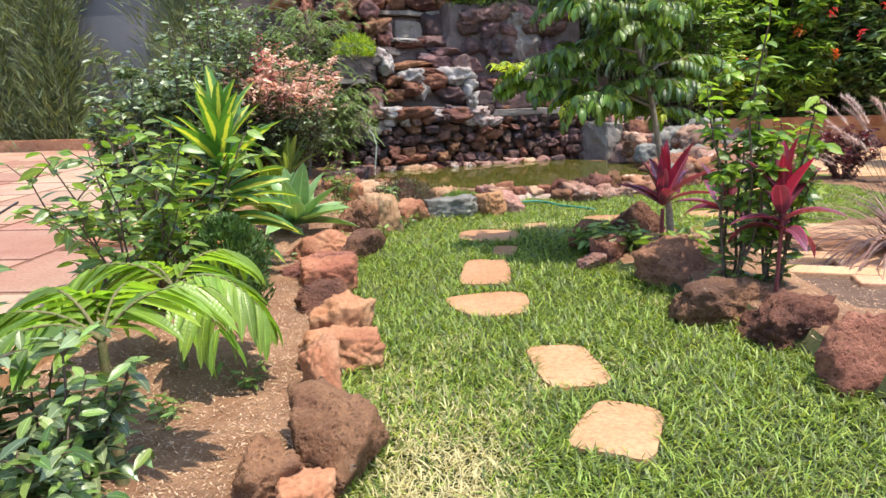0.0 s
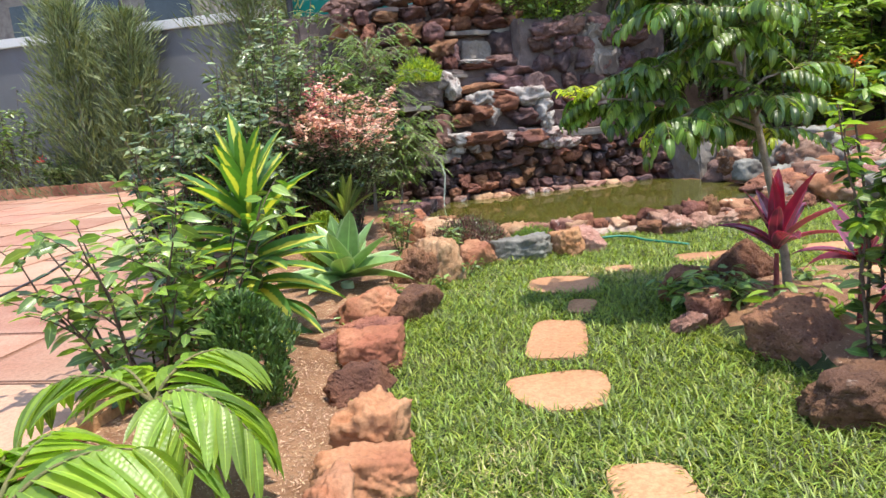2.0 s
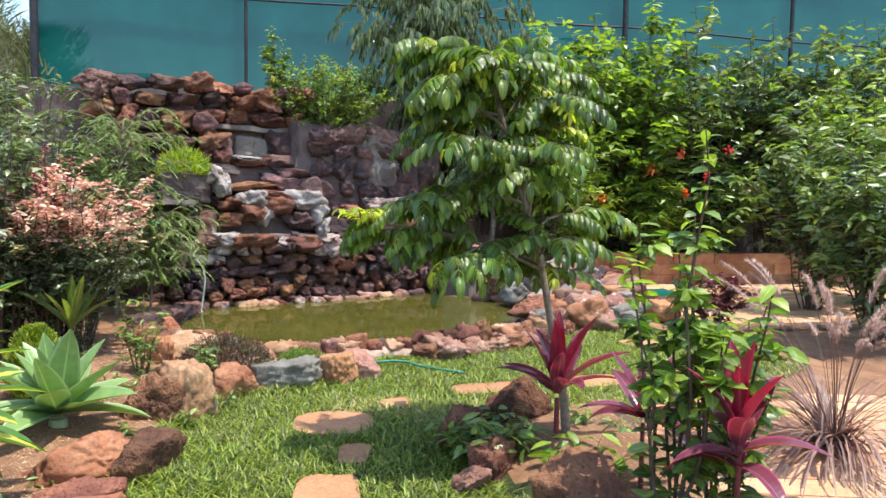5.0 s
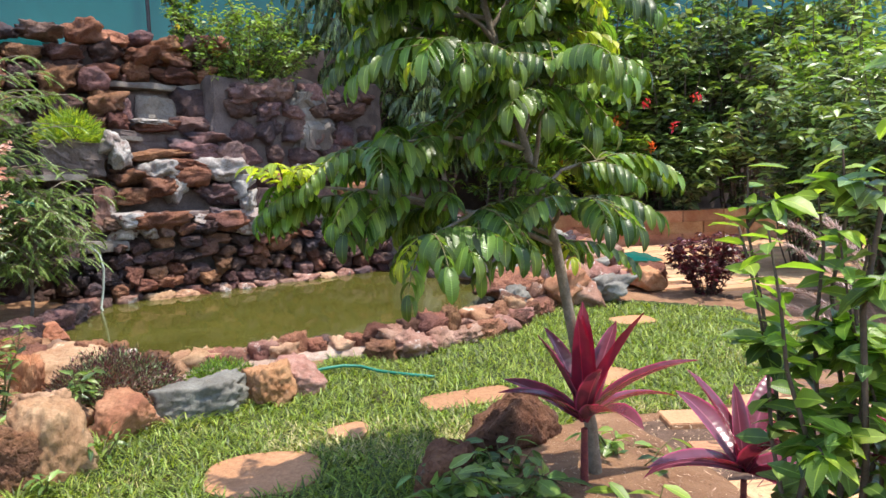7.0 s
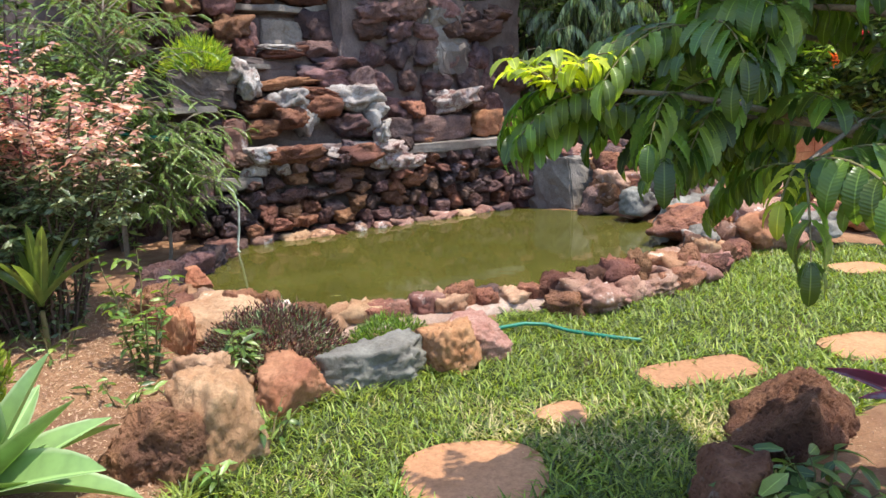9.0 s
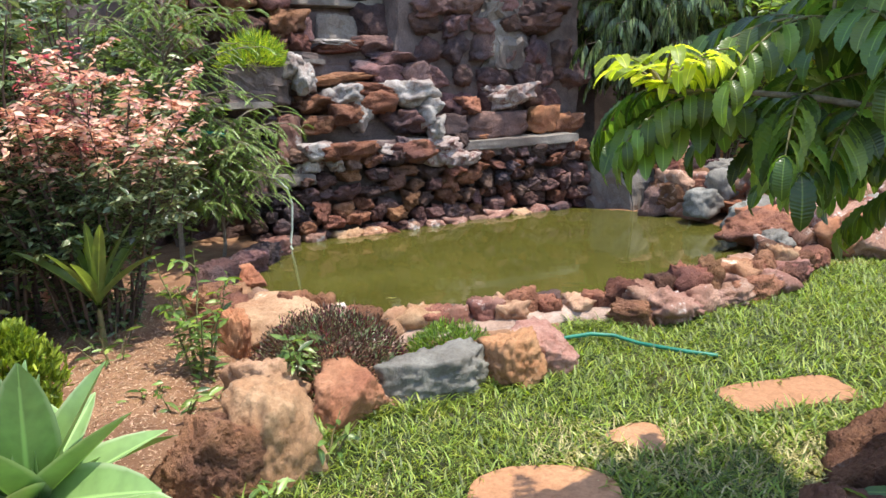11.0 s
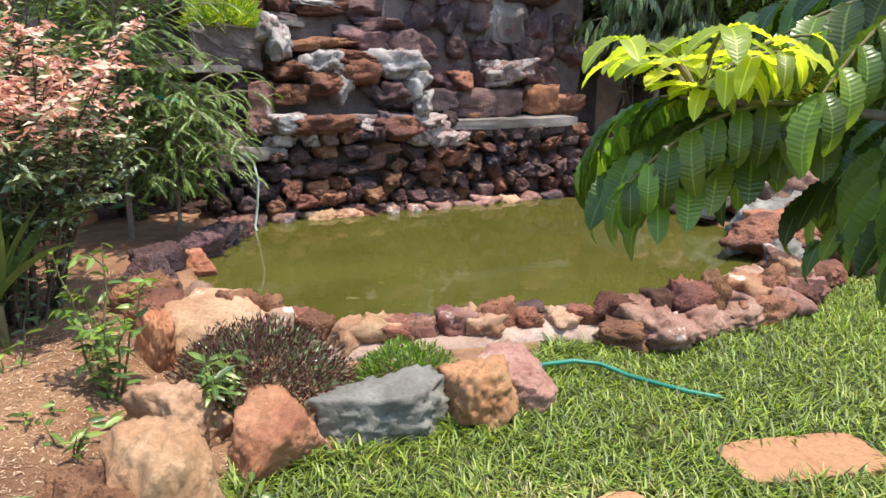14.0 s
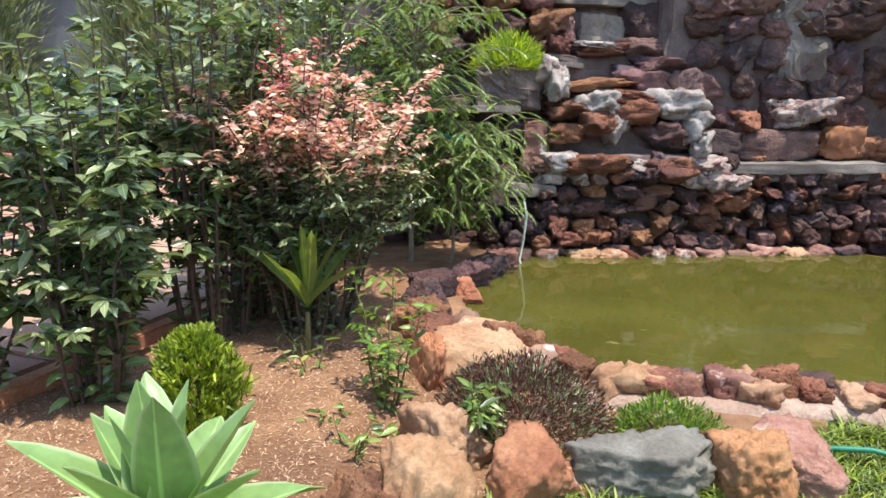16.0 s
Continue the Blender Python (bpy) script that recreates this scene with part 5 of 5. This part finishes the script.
def flowers(parent_label, at, spots, size, skin, seed, category="flower", name="flower"):
    """Small heads of petals."""
    g = np.random.default_rng(seed)
    for c in spots:
        ob = thing(name, parent_label, category, tuple(np.asarray(at) + np.asarray(c)), "flowers in the hedge")
        n = 16
        d = unit(g.normal(0, 1, (n, 3)) + np.array([0, -0.3, 0.4]))
        foliage("petals", [scatter(blade(0.5, 3, 0.4, 0.2), g.normal(0, size * 0.3, (n, 3)), d, np.full(n, size) * g.uniform(0.6, 1.1, n))], M[skin], ob)


shrub("shrub", "climbing shrub with small leaves and yellow flowers on the wall top", "shrub", (0.3, 14.25, 2.35), 1.8, 1.15, 54, 36, 0.095, "leaf_mid", "dark_stem", 0.6, 64, 0.85, "", 5, "leaf_light", 0.9)
shrub("shrub", "upright leafy shoot of the yellow-flowered climber", "shrub", (-0.55, 14.35, 2.75), 2.3, 0.32, 14, 36, 0.085, "leaf_mid", "dark_stem", 0.6, 65, 0.85, "", 4, "leaf_light", 0.9)
flowers("small yellow flower on the climber", (-0.25, 13.75, 2.65), [(0.1, 0, 0.3), (0.5, 0, 0.3), (-0.3, 0.3, 1.0), (0.65, 0.1, 0.5), (-0.3, 0.3, 0.7), (0.2, 0.1, 0.6)], 0.06, "yellow_petal", 1)

# hedge behind the planter
HEDGE = [  # x, y, z, height, radius, leaf length, leaf width, colour, paler tip colour for painted highlights, seed, words
    (5.3, 15.6, 0, 5.4, 1.2, 0.24, 0.6, "leaf_mid", "leaf_light", 71, "tall light green large-leaved shrub in the hedge"),
    (6.8, 15.9, 0, 6.0, 1.4, 0.26, 0.6, "leaf_mid", "leaf_light", 72, "tall light green large-leaved shrub in the hedge"),
    (8.4, 15.8, 0, 5.8, 1.4, 0.24, 0.5, "leaf_grey", "leaf_mid", 73, "tall grey-green leafy shrub in the hedge"),
    (10.0, 15.6, 0, 5.8, 1.2, 0.24, 0.5, "leaf_grey", "leaf_mid", 74, "tall grey-green leafy shrub in the hedge"),
    (11.8, 15.0, 0, 5.8, 1.3, 0.26, 0.5, "leaf_grey", "leaf_mid", 75, "tall grey-green leafy shrub in the hedge"),
    (4.4, 14.5, 0.3, 3.4, 0.9, 0.16, 0.45, "leaf_mid", "leaf_light", 76, "leafy green shrub behind the rock bank"),
    (5.4, 15.3, 0.4, 1.9, 0.7, 0.2, 0.35, "leaf_light", "leaf_yellow", 77, "bright green shrub above the planter wall"),
    (6.9, 15.3, 0.4, 2.0, 0.7, 0.2, 0.35, "leaf_mid", "leaf_light", 78, "leafy green shrub above the planter wall"),
    (8.4, 15.3, 0.4, 2.0, 0.8, 0.22, 0.55, "leaf_grey", "leaf_mid", 79, "grey-green leafy shrub above the planter wall"),
    (7.9, 11.6, 0, 3.2, 0.9, 0.19, 0.5, "leaf_grey", "leaf_mid", 80, "broad grey-green leafy shrub beside the paving"),
    (7.0, 9.2, 0, 2.6, 0.8, 0.17, 0.5, "leaf_grey", "leaf_mid", 81, "broad grey-green leafy shrub beside the lawn"),
    (3.4, 15.2, 1.0, 3.6, 1.0, 0.16, 0.4, "leaf_dark", "leaf_mid", 82, "dark leafy tree behind the falls"),
    (8.8, 9.6, 0, 3.8, 1.0, 0.19, 0.5, "leaf_grey", "leaf_mid", 83, "broad grey-green leafy shrub beside the paving"),
    (9.6, 12.4, 0, 4.6, 1.1, 0.19, 0.5, "leaf_mid", "leaf_light", 84, "tall leafy shrub beside the paving"),
]
for x, y, z, h, r, ls, lw, a, b, sd, words in HEDGE:
    shrub("shrub", words, "shrub", (x, y, z), h * 1.08, r, 28, 34, ls, a, "dark_stem", lw, sd, 0.85, "hedge shrubs", 7, b, 0.95, 0.12, reach=2.6, tip_share=0.45)
flowers("orange flower spike in the hedge", (0, 0, 0), [(5.35, 14.55, 1.75), (5.55, 14.5, 1.7), (6.6, 14.6, 2.3), (7.3, 14.6, 1.85)], 0.13, "orange_petal", 2)
flowers("red flower in the hedge", (0, 0, 0), [(7.2, 14.6, 2.6), (7.75, 14.6, 2.2), (8.1, 14.4, 2.7)], 0.11, "red_petal", 3)
shrub("shrub", "burgundy-leaved shrub at the edge of the paving", "shrub", (5.5, 10.3, 0), 0.85, 0.5, 26, 26, 0.07, "burgundy", "dark_stem", 0.7, 85, 0.85, "", 4)

# right-hand bed: slim upright shrubs, broad leaves, plume grass
for x, y, h, r, s in ((2.09, 4.9, 2.15, 0.32, 91), (2.3, 4.82, 1.75, 0.24, 93)):
    shrub("shrub", "slim upright shrub with small rounded leaves in the bed", "shrub", (x, y, 0), h, r, 8, 34, 0.105, "leaf_mid", "dark_stem", 0.62, s, 0.85, "slim shrubs in the right-hand bed", 2, "leaf_light", 1.0, 0.08, tip_share=0.45)
shrub("shrub", "low broad-leaved green plant beside the lava rock", "plant", (1.52, 6.05, 0.04), 0.28, 0.32, 24, 6, 0.15, "leaf_mid", "stem", 0.5, 95, 0.85, "", 0)
shrub("shrub", "low leafy green plant at the foot of the cordylines", "plant", (1.95, 5.6, 0.06), 0.24, 0.3, 16, 6, 0.13, "leaf_light", "stem", 0.5, 96, 0.85, "", 0)
for x, y, s in ((1.62, 6.35, 97), (2.25, 6.3, 98), (1.38, 6.15, 99)):
    shrub("shrub", "low leafy green ground plant in the shaded bed", "plant", (x, y, 0.04), 0.2, 0.26, 14, 6, 0.12, "leaf_mid", "stem", 0.45, s, 0.85, "ground plants in the right-hand bed", 0)


def plume_grass(at, n, length, seed, lean):
    g = np.random.default_rng(seed)
    ob = thing("fountain_grass", "purple fountain grass with pale arching plumes", "ornamental grass", at, "fountain grasses")
    az = g.uniform(0, 6.283, n)
    d = np.stack([np.cos(az) * 0.6 + lean[0], np.sin(az) * 0.6 + lean[1], g.uniform(0.8, 1.6, n)], axis=1)
    foliage("blades", [scatter(straw(0.016, 7, 1.7), g.normal(0, 0.05, (n, 3)) * (1, 1, 0), d, length * g.uniform(0.6, 1.1, n))], M["purple_blade"], ob)["kind"] = "stuff"
    for k in range(26):
        az = g.uniform(0, 6.283)
        e = np.array([math.cos(az) * 0.55 + lean[0] * 0.9, math.sin(az) * 0.5 + lean[1] * 0.7, length * g.uniform(0.65, 1.05)])
        pts = curve_pts((0, 0, 0), e, 0.22, 12)
        m = 420
        s = g.uniform(7.3, 11, m)
        i = s.astype(int).clip(0, 10)
        p = pts[i] + (pts[i + 1] - pts[i]) * (s - i)[:, None]
        dd = unit(unit(pts[i + 1] - pts[i]) * 1.0 + unit(g.normal(0, 1, (m, 3))) * 0.75)
        pl = foliage("plume", [scatter(straw(0.10, 1, 0.2), p, dd, g.uniform(0.03, 0.05, m))], M["plume"], ob)
        foliage("stalk", [tube(pts, np.linspace(0.0025, 0.0015, 12), 4)], M["purple_blade"], pl)


plume_grass((3.85, 6.0, 0), 200, 1.2, 14, (-0.45, -0.1))


# low plants of the bed
def cushion(name, label, at, r, h, n, size, skins, seed, width=0.3):
    g = np.random.default_rng(seed)
    ob = thing(name, label, "bush", at)
    for m, skin in enumerate(skins):
        k = n // len(skins)
        az, el = g.uniform(0, 6.283, k), np.arcsin(g.uniform(0.0, 1, k))
        rad = g.uniform(0.6, 1.0, k) ** 0.5 * (1 + 0.12 * np.sin(az * 4 + m))
        p = np.stack([np.cos(az) * np.cos(el) * r * rad, np.sin(az) * np.cos(el) * r * rad * 0.8, np.sin(el) * h * rad], axis=1)
        d = unit(p / (r, r, h) + g.normal(0, 0.55, (k, 3)) + np.array([0, 0, 0.4]))
        foliage("foliage", [scatter(blade(width, 2, 0.3, 0.15), p, d, size * g.uniform(0.6, 1.2, k), roll=g.uniform(0, 6, k))], M[skin], ob)
    st = [tube(curve_pts((0, 0, -0.02), (math.cos(a) * r * 0.7, math.sin(a) * r * 0.6, h * 0.7), 0.02, 4), np.linspace(0.006, 0.002, 4), 4) for a in np.linspace(0, 6, 14)]
    foliage("branchwork", st, M["dark_stem"], ob)


cushion("bush", "dark brown fine-leaved cushion bush behind the edging rocks", (-0.48, 8.28, 0.0), 0.42, 0.38, 9000, 0.035, ("brown_leaf", "brown_leaf", "burgundy", "leaf_grey"), 101)
cushion("bush", "small bright green cushion bush by the pond rim", (0.2, 8.42, 0.0), 0.26, 0.22, 3600, 0.035, ("leaf_light", "leaf_mid"), 102)
shrub("weed", "leafy green weed growing through the brown bush", "plant", (-0.62, 8.0, 0.05), 0.40, 0.2, 7, 10, 0.09, "leaf_mid", "stem", 0.35, 103, 0.8, "weeds in the bed", 1)
shrub("weed", "tall leafy weed in the bare soil", "plant", (-1.2, 8.25, 0), 0.85, 0.26, 7, 16, 0.085, "leaf_mid", "stem", 0.4, 104, 0.8, "weeds in the bed", 2, "leaf_light")
for i, (x, y, h) in enumerate([(-1.15, 7.75, 0.25), (-1.35, 7.95, 0.18), (-1.5, 8.7, 0.15), (-0.95, 8.0, 0.2), (-1.75, 8.45, 0.3), (-1.9, 8.75, 0.4), (-0.95, 6.65, 0.15), (-1.1, 5.9, 0.12), (-1.0, 3.2, 0.12), (-1.3, 4.3, 0.3), (-0.55, 7.0, 0.14), (-0.4, 7.35, 0.25), (-1.6, 9.4, 0.35), (-0.9, 3.05, 0.14), (-0.72, 3.5, 0.18)]):
    shrub("weed", "small green weed in the reddish soil", "plant", (x, y, 0.0), h, h * 0.8, 5, 6, 0.08, "leaf_mid", "stem", 0.38, 110 + i, 0.85, "weeds in the bed", 0)
cushion("fern", "bright yellow-green fern tuft on the planter box", tuple([*wall_xy(-0.1, -0.42), 1.96]), 0.33, 0.34, 2600, 0.11, ("leaf_yellow", "leaf_light"), 105, 0.14)


# conifers and shrubs in the strip by the grey wall
def wispy(at, h, r, seed):
    g = np.random.default_rng(seed)
    ob = thing("conifer", "wispy grey-green conifer by the grey wall", "conifer", at, "wispy conifers")
    n = 8000
    z = g.uniform(0, 1, n)
    az = g.uniform(0, 6.283, n)
    rr = r * (1.1 - 0.7 * z ** 1.5) * g.uniform(0.1, 1.0, n) * (1 + 0.4 * np.sin(az * 3 + z * 11 + seed)) * (0.7 + 0.5 * np.sin(z * 7 + az + seed) ** 2)
    p = np.stack([np.cos(az) * rr, np.sin(az) * rr, 0.1 + z * h], axis=1)
    d = np.stack([np.cos(az) * 0.7, np.sin(az) * 0.7, np.full(n, 0.9)], axis=1) + g.normal(0, 0.3, (n, 3))
    foliage("trunk", [tube([(0, 0, -0.05), (0, 0, h * 0.5), (0, 0, h)], [0.06, 0.04, 0.01], 6)], M["bark"], ob)
    foliage("foliage", [scatter(straw(0.11, 2, 0.4), p, d, g.uniform(0.16, 0.36, n), roll=g.uniform(0, 6, n))], M["conifer"], ob)


for i, (x, y, h, r) in enumerate([(-12.2, 18.2, 5.0, 1.5), (-10.6, 18.3, 4.6, 1.3), (-7.0, 18.1, 6.2, 1.5), (-5.6, 17.8, 5.0, 1.3), (-16.5, 18.2, 4.9, 1.5)]):
    wispy((x, y, 0), h, r, 120 + i)
for i, (x, y, h, r) in enumerate([(-14.2, 18.0, 3.6, 1.0), (-12.9, 17.9, 1.2, 0.6), (-9.6, 17.9, 0.9, 0.5), (-7.9, 18.0, 0.8, 0.5), (-4.6, 15.5, 4.0, 0.9), (-4.0, 13.2, 4.0, 0.6), (-3.0, 12.4, 3.3, 0.6), (-2.55, 12.0, 2.7, 0.5)]):
    shrub("shrub", "leafy green shrub by the grey wall", "shrub", (x, y, 0), h, r, 14, 22, 0.17, "leaf_mid", "dark_stem", 0.5, 130 + i, 0.85, "shrubs by the grey wall", 4, "leaf_grey", 0.9)
flowers("red flower head by the grey wall", (0, 0, 0), [(-9.2, 17.5, 0.95), (-9.0, 17.5, 1.0), (-8.75, 17.5, 0.95), (-13.0, 17.4, 1.1)], 0.14, "red_petal", 4)

# ---- hoses ----
hose = thing("garden_hose", "green rubber hose lying in the grass", "hose", (0.78, 8.47, 0.025))
foliage("tube", [tube([(0, 0, 0.02), (0.14, 0.07, 0.035), (0.3, 0.11, 0.035), (0.44, 0.1, 0.02), (0.56, 0.0, 0.0), (0.68, -0.1, 0.0), (0.8, -0.19, 0.0), (0.95, -0.22, -0.02)], 0.0125, 10)], M["hose"], hose)
pipe = thing("water_pipe", "thin pale pipe hanging from the wall into the pond", "pipe", (-1.36, 11.98, 0))
foliage("tube", [tube([(-0.1, 0.1, 0.75), (0.0, 0.02, 0.66), (0.05, -0.05, 0.5), (0.03, -0.08, 0.25), (0.0, -0.1, 0.05), (0.08, -0.25, -0.02)], 0.013, 8)], M["pipe"], pipe)
spout = thing("water_hose", "short green hose end showing among the fronds", "hose", (-1.95, 10.98, 1.34))
foliage("tube", [tube([(-0.18, 0.0, 0.03), (0, 0, 0.0), (0.2, -0.02, -0.03), (0.28, -0.02, -0.05)], 0.02, 10)], M["hose"], spout)


cable = thing("cable", "thin black cable lying across the paving", "cable", (0, 0, PAVE_Z + 0.042))
foliage("cord", [tube([(-4.3, 4.4, 0), (-4.45, 5.4, 0), (-4.5, 6.05, 0), (-4.6, 6.7, 0), (-4.78, 7.4, 0), (-5.2, 8.4, 0)], 0.012, 6)], M["dark_metal"], cable)


def net_scrap():
    """A crumpled piece of shade cloth left on the far paving."""
    gx, gy = np.meshgrid(np.linspace(-0.5, 0.5, 26), np.linspace(-0.55, 0.55, 26))
    z = 0.05 + 0.035 * fbm(gx, gy, 5, 31) + 0.015 * fbm(gx, gy, 14, 32)
    i = np.arange(25)[:, None] * 26 + np.arange(25)[None]
    f = np.stack([i, i + 1, i + 27, i + 26], axis=2).reshape(-1, 4)
    ob = new("net_scrap", quads("net_scrap", np.stack([gx + 0.1 * gy, gy, np.maximum(z, 0.012)], axis=2).reshape(-1, 3), f, M["net"]))
    ob.location = (6.0, 13.3, 0.02)
    tagged(ob, "crumpled scrap of green shade net on the paving", "net")


net_scrap()

# ---- litter on the soil ----
def litter():
    g = np.random.default_rng(77)
    n = 110000
    x, y = g.uniform(-3.0, 0.2, n), g.uniform(1.8, 10.2, n)
    keep = ~inside(LAWN, x, y) & ~in_pond(x, y, 0.2) & ~((x < -1.76) & (y < 6.2)) & (x > -2.92)
    x, y = x[keep], y[keep]
    n2 = 5000
    xr, yr = g.uniform(1.6, 3.1, n2), g.uniform(3.0, 7.0, n2)
    k2 = ~inside(LAWN, xr, yr)
    x, y = np.concatenate([x, xr[k2]]), np.concatenate([y, yr[k2]])
    n = len(x)
    az = g.uniform(0, 6.283, n)
    d = np.stack([np.cos(az), np.sin(az), g.normal(0, 0.15, n)], axis=1)
    z = 0.02 + 0.022 * fbm(x, y, 3, 4) + 0.012 * fbm(x, y, 16, 5) + 0.006 + mound(x, y)
    v, f, u = scatter(straw(0.28, 1, 0.3), np.stack([x, y, z], axis=1), d, g.uniform(0.009, 0.028, n), roll=g.uniform(-0.6, 0.6, n))
    tagged(new("litter", quads("litter", v, f, M["chips"], u)), "straw-coloured dry chips and clippings on the soil", "litter", kind="stuff")


M["chips"] = leaf("dry_chip", (0.29, 0.165, 0.095), (0.50, 0.335, 0.21), rough=0.8, through_light=0.1, amount=0.35, vein=0.1, glow=(1, 1, 1))
litter()


def edge_tufts():
    """Longer blades of grass against the edging rocks."""
    g = np.random.default_rng(91)
    path = np.array(LEFT_EDGE[1:12])
    rpath = np.array(RIGHT_EDGE[1:8])
    sets = []
    for pth, n, off in ((path, 150, 0.09), (rpath, 90, -0.08)):
        for k in range(n):
            s = g.uniform(0, 1)
            p, q = along(pth, s), along(pth, min(1, s + 0.01))
            t = unit(q - p + 1e-6)
            c = p + np.array([t[1], -t[0]]) * (off + g.normal(0, 0.04))
            m = int(g.integers(8, 20))
            az = g.uniform(0, 6.283, m)
            d = np.stack([np.cos(az) * 0.5, np.sin(az) * 0.5, g.uniform(0.6, 1.4, m)], axis=1)
            pos = np.stack([c[0] + g.normal(0, 0.025, m), c[1] + g.normal(0, 0.025, m), np.full(m, -0.01)], axis=1)
            sets.append(scatter(straw(0.075, 3, 1.0), pos, d, g.uniform(0.08, 0.17, m)))
    v, f, u = join(*sets)
    tagged(new("grass_tufts", quads("grass_tufts", v, f, M["grass"], u)), "longer grass tufts against the edging rocks", "grass", kind="stuff")


edge_tufts()
